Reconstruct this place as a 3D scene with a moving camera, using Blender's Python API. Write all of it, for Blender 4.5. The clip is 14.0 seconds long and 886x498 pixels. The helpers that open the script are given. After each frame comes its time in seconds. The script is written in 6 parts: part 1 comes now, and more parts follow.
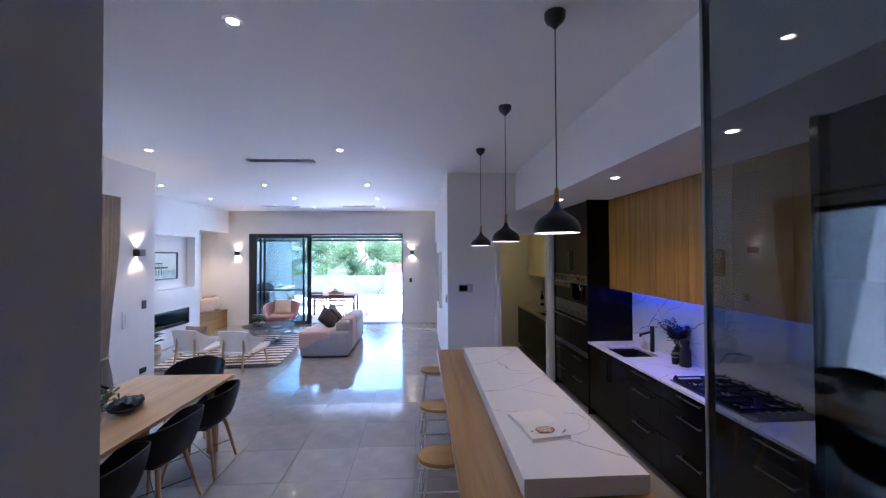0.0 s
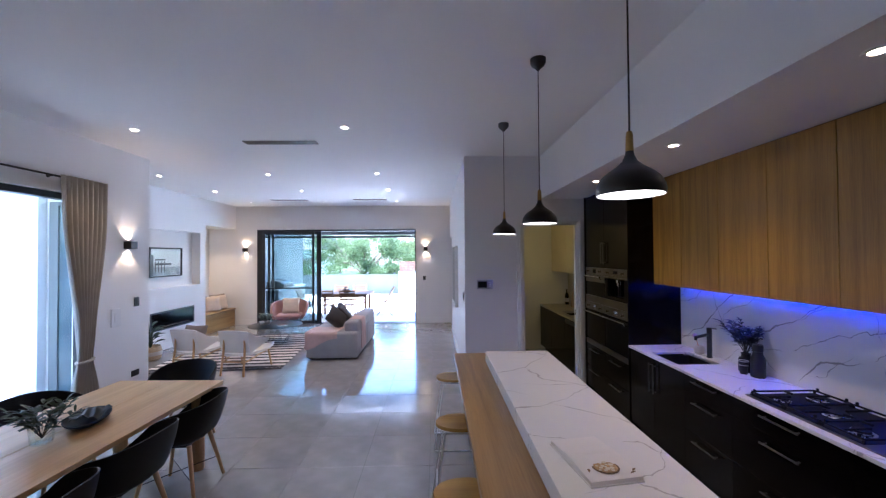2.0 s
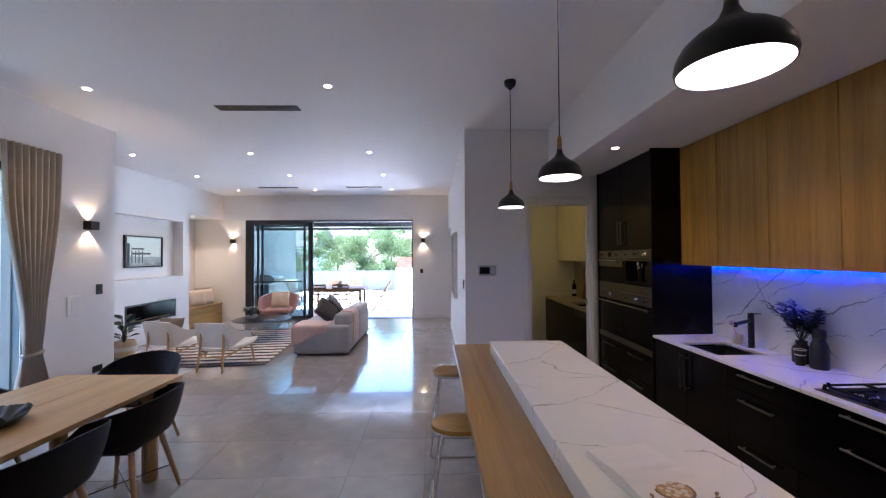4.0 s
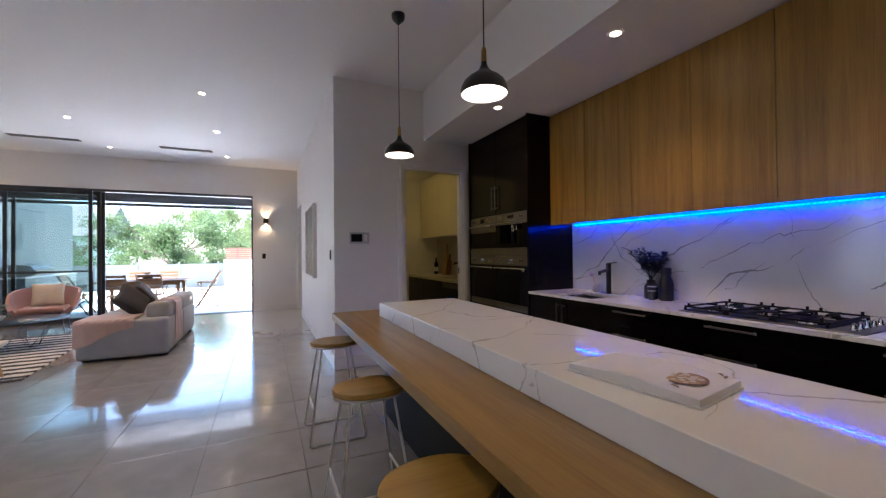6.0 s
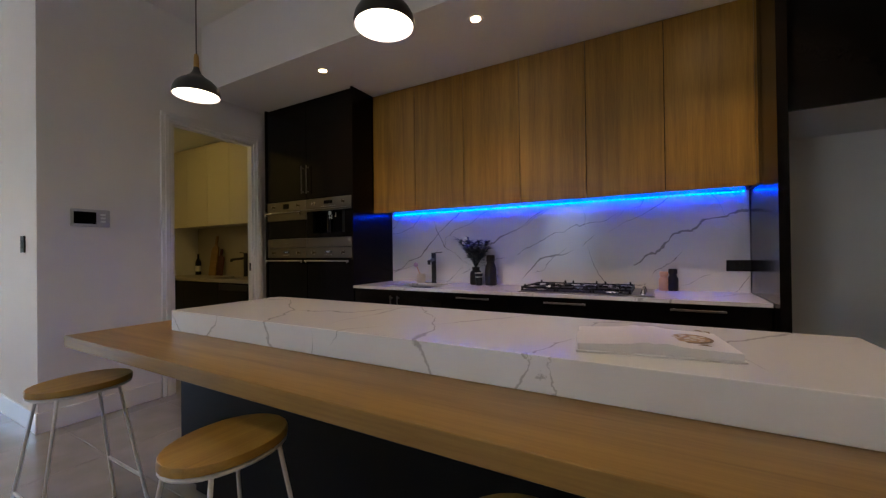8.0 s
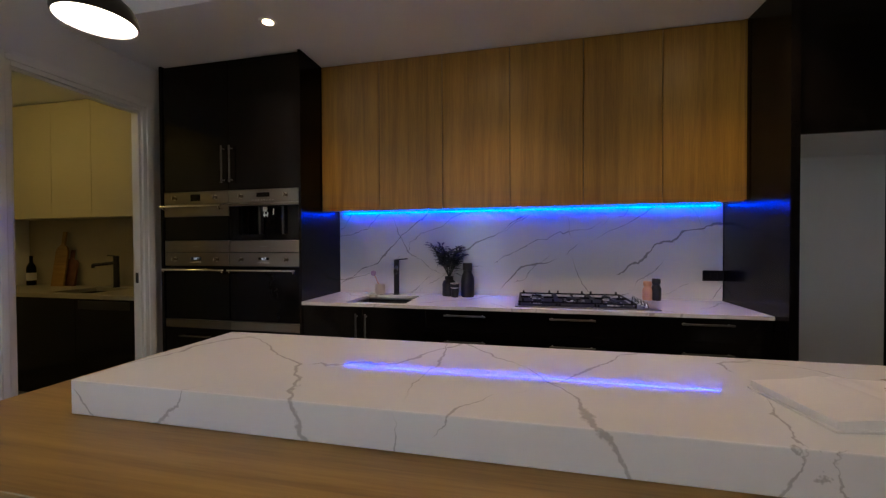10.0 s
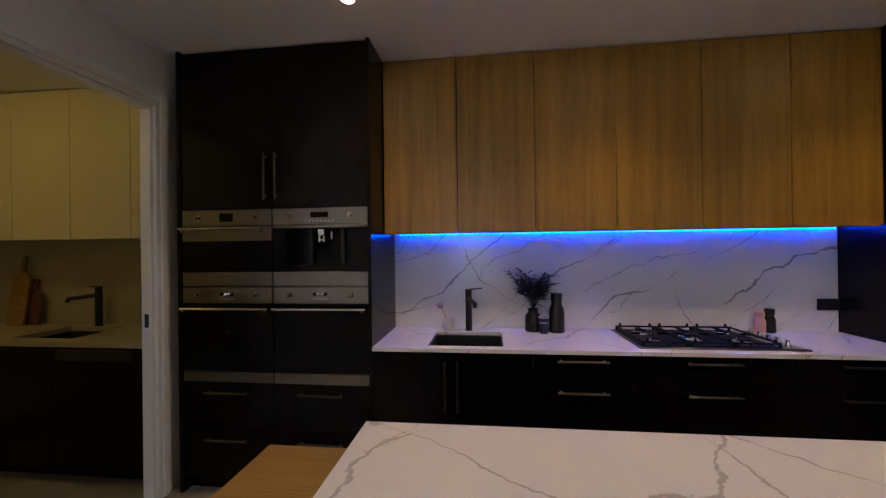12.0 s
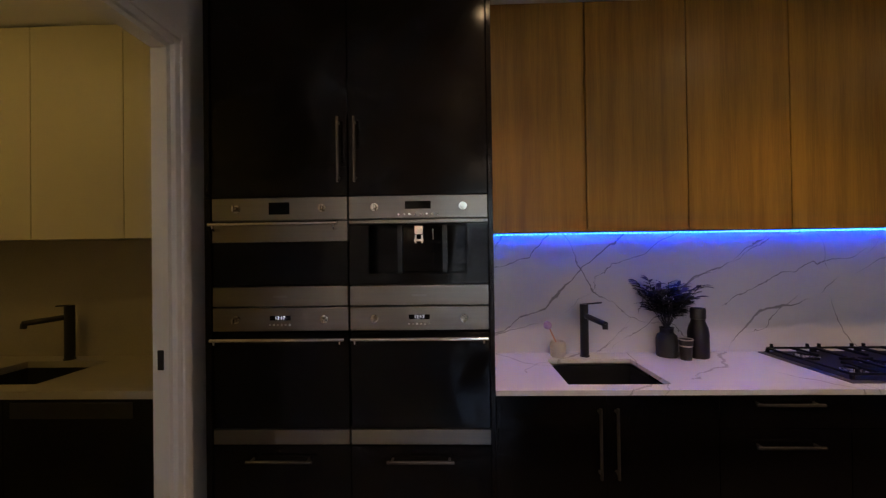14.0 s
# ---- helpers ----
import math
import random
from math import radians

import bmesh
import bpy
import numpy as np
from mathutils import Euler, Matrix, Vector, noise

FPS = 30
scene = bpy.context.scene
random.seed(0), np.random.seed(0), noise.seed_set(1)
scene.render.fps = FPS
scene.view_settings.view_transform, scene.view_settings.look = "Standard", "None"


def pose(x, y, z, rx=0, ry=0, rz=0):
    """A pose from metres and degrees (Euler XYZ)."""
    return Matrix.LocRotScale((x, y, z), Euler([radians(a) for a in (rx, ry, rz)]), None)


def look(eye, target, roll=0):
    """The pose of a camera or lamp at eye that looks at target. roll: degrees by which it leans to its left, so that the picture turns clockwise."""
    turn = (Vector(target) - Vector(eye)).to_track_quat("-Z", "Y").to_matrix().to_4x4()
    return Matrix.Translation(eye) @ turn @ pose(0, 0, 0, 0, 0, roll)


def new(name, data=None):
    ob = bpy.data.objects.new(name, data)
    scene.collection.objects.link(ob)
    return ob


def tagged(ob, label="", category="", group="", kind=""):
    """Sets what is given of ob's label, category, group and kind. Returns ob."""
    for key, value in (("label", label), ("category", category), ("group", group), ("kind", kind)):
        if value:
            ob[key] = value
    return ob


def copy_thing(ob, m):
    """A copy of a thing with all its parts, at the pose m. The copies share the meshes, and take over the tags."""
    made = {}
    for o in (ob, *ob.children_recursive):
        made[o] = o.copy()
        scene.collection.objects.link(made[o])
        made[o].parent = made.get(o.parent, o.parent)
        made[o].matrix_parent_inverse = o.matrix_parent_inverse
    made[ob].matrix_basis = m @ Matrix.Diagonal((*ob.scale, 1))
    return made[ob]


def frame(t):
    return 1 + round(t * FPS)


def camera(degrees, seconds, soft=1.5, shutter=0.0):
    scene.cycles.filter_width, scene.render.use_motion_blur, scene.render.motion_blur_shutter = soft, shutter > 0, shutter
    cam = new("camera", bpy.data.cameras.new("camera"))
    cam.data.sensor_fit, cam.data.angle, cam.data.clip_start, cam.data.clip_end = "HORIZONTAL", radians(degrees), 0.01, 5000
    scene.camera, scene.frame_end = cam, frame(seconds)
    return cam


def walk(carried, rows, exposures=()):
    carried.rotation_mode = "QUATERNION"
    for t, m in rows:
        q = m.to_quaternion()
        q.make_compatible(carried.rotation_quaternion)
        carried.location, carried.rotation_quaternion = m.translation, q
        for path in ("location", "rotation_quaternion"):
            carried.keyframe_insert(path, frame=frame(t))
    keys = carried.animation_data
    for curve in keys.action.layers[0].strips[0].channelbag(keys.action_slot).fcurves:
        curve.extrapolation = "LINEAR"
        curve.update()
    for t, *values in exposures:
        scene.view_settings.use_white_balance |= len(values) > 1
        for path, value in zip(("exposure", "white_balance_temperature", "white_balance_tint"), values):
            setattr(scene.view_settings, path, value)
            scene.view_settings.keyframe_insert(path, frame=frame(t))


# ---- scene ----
cam = camera(98.1, 14.0, soft=1.3)
EXPOSURES = [(0.0, 3.42, 4700, 19), (2.0, 3.34, 4900, 17), (3.0, 3.32, 5100, 17), (5.5, 3.24, 5580, 15), (8.0, 3.14, 6200, 9), (11.0, 3.13, 6080, 10), (14.0, 2.98, 6850, 18)]
PATH = [
    (0, (0.332, 1.272, 2.031), (0.444, 3.269, 2.062), -0.3),
    (0.5, (0.363, 1.446, 2.047), (0.429, 3.445, 2.076), -0.3),
    (1, (0.374, 1.6, 2.007), (0.411, 3.6, 2.041), -0.3),
    (1.5, (0.35, 1.747, 1.939), (0.388, 3.746, 1.971), -0.3),
    (2, (0.319, 1.865, 1.922), (0.36, 3.864, 1.955), -0.4),
    (2.5, (0.325, 1.991, 1.876), (0.373, 3.99, 1.907), -0.4),
    (3, (0.355, 2.131, 1.8), (0.396, 4.131, 1.833), -0.4),
    (3.2, (0.354, 2.167, 1.784), (0.392, 4.167, 1.818), -0.4),
    (5.3, (0.195, 2.802, 1.439), (0.42, 4.789, 1.465), -0.2),
    (5.5, (0.15, 2.825, 1.389), (0.519, 4.791, 1.418), -0.2),
    (6, (0.032, 2.905, 1.321), (0.871, 4.72, 1.339), -0.6),
    (6.5, (0.03, 3.064, 1.255), (1.263, 4.639, 1.269), -0.6),
    (7, (-0.053, 3.249, 1.22), (1.445, 4.574, 1.239), -0.7),
    (7.5, (-0.124, 3.449, 1.221), (1.509, 4.603, 1.233), -0.7),
    (8, (-0.182, 3.655, 1.217), (1.559, 4.639, 1.23), -0.7),
    (10.5, (0.055, 4.706, 1.354), (2.024, 5.057, 1.347), -0.7),
    (11, (0.154, 4.945, 1.376), (2.131, 5.245, 1.394), -1.3),
    (11.5, (0.207, 5.179, 1.463), (2.189, 5.446, 1.459), -1.2),
    (12, (0.265, 5.401, 1.483), (2.252, 5.626, 1.487), -0.7),
    (12.5, (0.384, 5.597, 1.514), (2.374, 5.792, 1.502), -0.9),
    (13, (0.523, 5.836, 1.509), (2.517, 5.989, 1.515), -0.8),
    (13.5, (0.658, 6.054, 1.516), (2.655, 6.174, 1.513), -0.7),
    (14, (0.829, 6.236, 1.5), (2.828, 6.293, 1.516), -0.8),
]
walk(cam, [(t, look(eye, target, roll)) for t, eye, target, roll in PATH], EXPOSURES)

# ---- sky and sun ----
SUN_FROM = Vector((-0.30, -0.30, 1.25)).normalized()
world = bpy.data.worlds.new("sky")
scene.world = world
world.use_nodes = True
wn = world.node_tree.nodes
sky = wn.new("ShaderNodeTexSky")
sky.sky_type, sky.sun_disc = "NISHITA", False
sky.sun_elevation = math.asin(SUN_FROM.z)
sky.sun_rotation = math.atan2(SUN_FROM.x, SUN_FROM.y)
wn["Background"].inputs["Strength"].default_value = 0.15
world.node_tree.links.new(sky.outputs["Color"], wn["Background"].inputs["Color"])
sun = new("sun", bpy.data.lights.new("sun", "SUN"))
sun.data.energy, sun.data.angle, sun.data.color = 5.0, radians(0.6), (1.0, 0.95, 0.88)
sun.matrix_world = look((0, 0, 30), Vector((0, 0, 30)) - SUN_FROM)

DOWNLIGHT, PENDANT, LED, SCONCE, PANTRY = 9.0, 0.9, 19.0, 1.6, 6.2
BEAM_KITCHEN, BEAM_DINING, BEAM_LIVING, BEAM_ALCOVE = 3.9, 4.2, 6.4, 9.0


# ---- materials ----
def nodes_of(name):
    m = bpy.data.materials.new(name)
    m.use_nodes = True
    return m, m.node_tree.nodes, m.node_tree.links, m.node_tree.nodes["Principled BSDF"]


def surface(name, color, rough=0.5, metal=0.0, vary=0.12, scale=3.0, fine=60.0, bump=0.05, stretch=(1, 1, 1), coat=0.0, spec=0.5, sheen=0.0, per_object=0.0, rvary=0.1):
    """A surface with cloudy variation, fine grain and relief."""
    m, n, l, p = nodes_of(name)
    tc = n.new("ShaderNodeTexCoord")
    mp = n.new("ShaderNodeMapping")
    mp.inputs["Scale"].default_value = stretch
    l.new(tc.outputs["Object"], mp.inputs["Vector"])
    big = n.new("ShaderNodeTexNoise")
    big.inputs["Scale"].default_value, big.inputs["Detail"].default_value = scale, 5
    sm = n.new("ShaderNodeTexNoise")
    sm.inputs["Scale"].default_value, sm.inputs["Detail"].default_value = fine, 4
    l.new(mp.outputs["Vector"], big.inputs["Vector"])
    l.new(mp.outputs["Vector"], sm.inputs["Vector"])
    add = n.new("ShaderNodeMath")
    add.operation = "MULTIPLY_ADD"
    l.new(sm.outputs["Fac"], add.inputs[0])
    add.inputs[1].default_value = 0.5
    l.new(big.outputs["Fac"], add.inputs[2])
    rp = n.new("ShaderNodeValToRGB")
    e = rp.color_ramp.elements
    e[0].position, e[1].position = 0.45, 1.05
    e[0].color = (*[c * (1 - vary) for c in color], 1)
    e[1].color = (*[min(1, c * (1 + vary)) for c in color], 1)
    l.new(add.outputs[0], rp.inputs["Fac"])
    out = rp.outputs["Color"]
    if per_object:
        oi = n.new("ShaderNodeObjectInfo")
        hs = n.new("ShaderNodeHueSaturation")
        mr = n.new("ShaderNodeMapRange")
        mr.inputs["To Min"].default_value, mr.inputs["To Max"].default_value = 1 - per_object, 1 + per_object
        l.new(oi.outputs["Random"], mr.inputs["Value"])
        l.new(mr.outputs["Result"], hs.inputs["Value"])
        l.new(out, hs.inputs["Color"])
        out = hs.outputs["Color"]
    l.new(out, p.inputs["Base Color"])
    rr = n.new("ShaderNodeMapRange")
    rr.inputs["To Min"].default_value, rr.inputs["To Max"].default_value = max(0.02, rough * (1 - rvary)), min(1, rough * (1 + rvary))
    l.new(big.outputs["Fac"], rr.inputs["Value"])
    l.new(rr.outputs["Result"], p.inputs["Roughness"])
    p.inputs["Metallic"].default_value = metal
    p.inputs["Specular IOR Level"].default_value = spec
    p.inputs["Coat Weight"].default_value = coat
    p.inputs["Sheen Weight"].default_value = sheen
    if bump:
        b = n.new("ShaderNodeBump")
        b.inputs["Strength"].default_value, b.inputs["Distance"].default_value = bump, 0.01
        l.new(sm.outputs["Fac"], b.inputs["Height"])
        l.new(b.outputs["Normal"], p.inputs["Normal"])
    return m


def wood(name, light, dark, axis="z", rough=0.42, scale=1.0, per_object=0.1):
    """Timber with long grain along one axis."""
    m, n, l, p = nodes_of(name)
    tc = n.new("ShaderNodeTexCoord")
    oi = n.new("ShaderNodeObjectInfo")
    ofs = n.new("ShaderNodeVectorMath")
    ofs.operation = "ADD"
    sc = n.new("ShaderNodeVectorMath")
    sc.operation = "SCALE"
    sc.inputs["Scale"].default_value = 17.0
    cmb = n.new("ShaderNodeCombineXYZ")
    for k in ("X", "Y", "Z"):
        l.new(oi.outputs["Random"], cmb.inputs[k])
    l.new(cmb.outputs["Vector"], sc.inputs[0])
    l.new(tc.outputs["Object"], ofs.inputs[0])
    l.new(sc.outputs["Vector"], ofs.inputs[1])
    mp = n.new("ShaderNodeMapping")
    mp.inputs["Scale"].default_value = [(0.045 if a == axis else 1.0) * scale for a in "xyz"]
    l.new(ofs.outputs["Vector"], mp.inputs["Vector"])
    a = n.new("ShaderNodeTexNoise")
    a.inputs["Scale"].default_value, a.inputs["Detail"].default_value, a.inputs["Distortion"].default_value = 14, 6, 0.6
    b = n.new("ShaderNodeTexNoise")
    b.inputs["Scale"].default_value, b.inputs["Detail"].default_value = 150, 3
    l.new(mp.outputs["Vector"], a.inputs["Vector"])
    l.new(mp.outputs["Vector"], b.inputs["Vector"])
    mx = n.new("ShaderNodeMath")
    mx.operation = "MULTIPLY_ADD"
    mx.inputs[1].default_value = 0.4
    l.new(b.outputs["Fac"], mx.inputs[0])
    l.new(a.outputs["Fac"], mx.inputs[2])
    rp = n.new("ShaderNodeValToRGB")
    e = rp.color_ramp.elements
    e[0].position, e[1].position = 0.5, 0.9
    e[0].color, e[1].color = (*dark, 1), (*light, 1)
    l.new(mx.outputs[0], rp.inputs["Fac"])
    hs = n.new("ShaderNodeHueSaturation")
    mr = n.new("ShaderNodeMapRange")
    mr.inputs["To Min"].default_value, mr.inputs["To Max"].default_value = 1 - per_object, 1 + per_object
    l.new(oi.outputs["Random"], mr.inputs["Value"])
    l.new(mr.outputs["Result"], hs.inputs["Value"])
    l.new(rp.outputs["Color"], hs.inputs["Color"])
    l.new(hs.outputs["Color"], p.inputs["Base Color"])
    p.inputs["Roughness"].default_value = rough
    bp = n.new("ShaderNodeBump")
    bp.inputs["Strength"].default_value, bp.inputs["Distance"].default_value = 0.08, 0.004
    l.new(mx.outputs[0], bp.inputs["Height"])
    l.new(bp.outputs["Normal"], p.inputs["Normal"])
    return m


def stone_veined(name, base, vein, layers, rough=0.12):
    """White engineered stone with long broken grey veins. layers: (normal, spacing in metres, half width, shift, wander)."""
    m, n, l, p = nodes_of(name)
    tc = n.new("ShaderNodeTexCoord")

    def math_node(op, a, b=None, c=None):
        q = n.new("ShaderNodeMath")
        q.operation = op
        for k, v in enumerate((a, b, c)):
            if v is None:
                continue
            if isinstance(v, (int, float)):
                q.inputs[k].default_value = v
            else:
                l.new(v, q.inputs[k])
        return q.outputs[0]

    def cloud(scale, detail, shift, rough_=0.5):
        mp = n.new("ShaderNodeMapping")
        mp.inputs["Location"].default_value = (shift, shift * 1.7, shift * 0.6)
        l.new(tc.outputs["Object"], mp.inputs["Vector"])
        q = n.new("ShaderNodeTexNoise")
        q.inputs["Scale"].default_value, q.inputs["Detail"].default_value, q.inputs["Roughness"].default_value = scale, detail, rough_
        l.new(mp.outputs["Vector"], q.inputs["Vector"])
        return q.outputs["Fac"]
    total = None
    for normal, spacing, half, shift, wander in layers:
        d = n.new("ShaderNodeVectorMath")
        d.operation = "DOT_PRODUCT"
        l.new(tc.outputs["Object"], d.inputs[0])
        d.inputs[1].default_value = normal
        s1 = math_node("MULTIPLY_ADD", cloud(1.3, 2, shift), wander, d.outputs["Value"])
        s2 = math_node("MULTIPLY_ADD", cloud(7.0, 5, shift + 3, 0.6), 0.11, s1)
        sh = math_node("ADD", s2, shift * 0.37)
        md = math_node("FLOORED_MODULO", sh, spacing)
        dist = math_node("ABSOLUTE", math_node("SUBTRACT", md, spacing / 2))
        mr = n.new("ShaderNodeMapRange")
        mr.inputs["From Min"].default_value, mr.inputs["From Max"].default_value = 0.42, 0.62
        l.new(cloud(2.6, 3, shift + 7), mr.inputs["Value"])
        width = math_node("MULTIPLY_ADD", mr.outputs["Result"], half, 0.0006)
        v = math_node("SUBTRACT", 1.0, math_node("DIVIDE", dist, width))
        v = math_node("MULTIPLY", math_node("MAXIMUM", v, 0.0), math_node("MINIMUM", math_node("MULTIPLY_ADD", mr.outputs["Result"], 2.5, 0.06), 1.0))
        v = math_node("MINIMUM", math_node("MULTIPLY", v, 1.8), 1.0)
        total = v if total is None else math_node("MAXIMUM", total, v)
    base_mix = n.new("ShaderNodeMix")
    base_mix.data_type = "RGBA"
    base_mix.inputs["A"].default_value = (*[c * 0.93 for c in base], 1)
    base_mix.inputs["B"].default_value = (*base, 1)
    l.new(cloud(1.6, 4, 0.3), base_mix.inputs["Factor"])
    mix = n.new("ShaderNodeMix")
    mix.data_type = "RGBA"
    l.new(total, mix.inputs["Factor"])
    l.new(base_mix.outputs["Result"], mix.inputs["A"])
    mix.inputs["B"].default_value = (*vein, 1)
    l.new(mix.outputs["Result"], p.inputs["Base Color"])
    p.inputs["Roughness"].default_value = rough
    return m


def clear_glass(name, tint=(0.97, 0.99, 0.985), alpha=0.025, rough=0.0):
    """Thin clear pane: mostly see-through, with real gloss."""
    m, n, l, p = nodes_of(name)
    tr = n.new("ShaderNodeBsdfTransparent")
    tr.inputs["Color"].default_value = (*tint, 1)
    gl = n.new("ShaderNodeBsdfGlossy")
    gl.inputs["Roughness"].default_value = rough
    lw = n.new("ShaderNodeLayerWeight")
    lw.inputs["Blend"].default_value = 0.5
    pw = n.new("ShaderNodeMath")
    pw.operation = "POWER"
    pw.inputs[1].default_value = 4.0
    l.new(lw.outputs["Facing"], pw.inputs[0])
    fr = n.new("ShaderNodeMath")
    fr.operation = "MULTIPLY_ADD"
    fr.inputs[1].default_value, fr.inputs[2].default_value = 0.85, alpha
    l.new(pw.outputs[0], fr.inputs[0])
    mx = n.new("ShaderNodeMixShader")
    l.new(fr.outputs[0], mx.inputs["Fac"])
    l.new(tr.outputs["BSDF"], mx.inputs[1])
    l.new(gl.outputs["BSDF"], mx.inputs[2])
    l.new(mx.outputs["Shader"], n["Material Output"].inputs["Surface"])
    return m


def foliage(name, color, vary=0.5):
    """Thin leaves that let part of the sun through."""
    m = surface(name, color, 0.6, vary=vary, scale=1.5, fine=8, bump=0.0)
    n, l = m.node_tree.nodes, m.node_tree.links
    thin = n.new("ShaderNodeBsdfTranslucent")
    thin.inputs["Color"].default_value = (*[min(1, c * 1.6) for c in color], 1)
    mx = n.new("ShaderNodeMixShader")
    mx.inputs["Fac"].default_value = 0.45
    l.new(n["Principled BSDF"].outputs["BSDF"], mx.inputs[1])
    l.new(thin.outputs["BSDF"], mx.inputs[2])
    l.new(mx.outputs["Shader"], n["Material Output"].inputs["Surface"])
    return m


def glowing(name, color, strength):
    m, n, l, p = nodes_of(name)
    p.inputs["Base Color"].default_value = (0.8, 0.8, 0.8, 1)
    p.inputs["Emission Color"].default_value = (*color, 1)
    p.inputs["Emission Strength"].default_value = strength
    return m


def striped(name, a, b, axis, period, duty, rough=0.9):
    """Woven stripes with ragged edges."""
    m, n, l, p = nodes_of(name)
    tc = n.new("ShaderNodeTexCoord")
    sp = n.new("ShaderNodeSeparateXYZ")
    l.new(tc.outputs["Object"], sp.inputs["Vector"])
    nz = n.new("ShaderNodeTexNoise")
    nz.inputs["Scale"].default_value, nz.inputs["Detail"].default_value = 6, 4
    l.new(tc.outputs["Object"], nz.inputs["Vector"])
    ad = n.new("ShaderNodeMath")
    ad.operation = "MULTIPLY_ADD"
    ad.inputs[1].default_value = 0.09
    l.new(nz.outputs["Fac"], ad.inputs[0])
    l.new(sp.outputs[axis], ad.inputs[2])
    md = n.new("ShaderNodeMath")
    md.operation = "FLOORED_MODULO"
    md.inputs[1].default_value = period
    l.new(ad.outputs[0], md.inputs[0])
    lt = n.new("ShaderNodeMapRange")
    lt.inputs["From Min"].default_value, lt.inputs["From Max"].default_value = period * duty - 0.008, period * duty + 0.008
    l.new(md.outputs[0], lt.inputs["Value"])
    mx = n.new("ShaderNodeMix")
    mx.data_type = "RGBA"
    mx.inputs["A"].default_value, mx.inputs["B"].default_value = (*a, 1), (*b, 1)
    l.new(lt.outputs["Result"], mx.inputs["Factor"])
    l.new(mx.outputs["Result"], p.inputs["Base Color"])
    p.inputs["Roughness"].default_value = rough
    f = n.new("ShaderNodeTexNoise")
    f.inputs["Scale"].default_value = 220
    l.new(tc.outputs["Object"], f.inputs["Vector"])
    bp = n.new("ShaderNodeBump")
    bp.inputs["Strength"].default_value = 0.4
    bp.inputs["Distance"].default_value = 0.01
    l.new(f.outputs["Fac"], bp.inputs["Height"])
    l.new(bp.outputs["Normal"], p.inputs["Normal"])
    return m


WALL = surface("wall_paint", (0.80, 0.79, 0.78), 0.6, vary=0.03, scale=1.2, fine=180, bump=0.04)
CEIL = surface("ceiling_paint", (0.82, 0.82, 0.82), 0.7, vary=0.02, scale=0.8, fine=150, bump=0.03)
TRIM = surface("gloss_white_trim", (0.80, 0.80, 0.79), 0.3, vary=0.03, scale=2, fine=90, bump=0.01)
TILE = surface("polished_grey_tile", (0.315, 0.308, 0.302), 0.15, vary=0.2, scale=1.3, fine=5, bump=0.0, per_object=0.03, rvary=0.3, coat=0.45, spec=0.8)
GROUT = surface("grey_grout", (0.13, 0.125, 0.12), 0.8, vary=0.1, scale=8, fine=200, bump=0.1)
OAK = wood("oak_veneer", (0.375, 0.207, 0.030), (0.215, 0.112, 0.015), "z", 0.4, 1.15, 0.06)
OAK_BAR = wood("oak_bar", (0.38, 0.228, 0.064), (0.22, 0.12, 0.030), "y", 0.35, 0.85, 0.04)
OAK_TABLE = wood("pale_oak", (0.64, 0.45, 0.22), (0.47, 0.305, 0.13), "y", 0.4, 0.6, 0.04)
OAK_LEG = wood("oak_leg", (0.58, 0.37, 0.18), (0.40, 0.24, 0.10), "z", 0.45, 1.5, 0.08)
OAK_SEAT = wood("oak_seat", (0.47, 0.29, 0.058), (0.31, 0.17, 0.03), "x", 0.4, 1.2, 0.06)
TEAK = wood("outdoor_teak", (0.31, 0.165, 0.065), (0.19, 0.095, 0.035), "x", 0.6, 1.0, 0.12)
BLACK = surface("black_cabinet_laminate", (0.0050, 0.0040, 0.0037), 0.17, vary=0.2, scale=2, fine=240, bump=0.012, spec=0.15)
STONE_BENCH = stone_veined("veined_stone_bench", (0.85, 0.845, 0.835), (0.52, 0.51, 0.495), [((0.62, 0.62, 0.42), 0.50, 0.008, 0.4, 0.5), ((0.45, -0.75, 0.35), 0.66, 0.007, 2.1, 0.7), ((0.15, 0.9, -0.3), 0.80, 0.008, 4.4, 0.8)], 0.035)
STONE_SPLASH = stone_veined("veined_stone_splash", (0.78, 0.77, 0.76), (0.32, 0.31, 0.30), [((0.1, 0.58, 0.80), 0.42, 0.010, 1.0, 0.42), ((0.1, 0.50, 0.85), 0.37, 0.004, 8.3, 0.55), ((0.1, -0.75, 0.62), 0.80, 0.004, 3.3, 0.8), ((0.0, 0.42, 0.9), 0.75, 0.004, 5.9, 0.6)], 0.12)
STEEL = surface("brushed_steel", (0.225, 0.207, 0.182), 0.3, 1.0, vary=0.12, scale=2, fine=90, bump=0.03, stretch=(1, 0.03, 1.5))
HANDLE = surface("dull_steel", (0.13, 0.122, 0.112), 0.32, 1.0, vary=0.1, fine=90, bump=0.02)
KNOB = surface("knob_chrome", (0.48, 0.44, 0.37), 0.16, 1.0, vary=0.03, bump=0.0)
CHROME = surface("chrome", (0.75, 0.74, 0.72), 0.12, 1.0, vary=0.03, bump=0.0)
DARKGLASS = surface("black_glass", (0.004, 0.004, 0.0045), 0.06, vary=0.05, bump=0.0, spec=0.13)
CASTIRON = surface("black_cast_iron", (0.007, 0.007, 0.0075), 0.62, vary=0.2, fine=200, bump=0.06, spec=0.2)
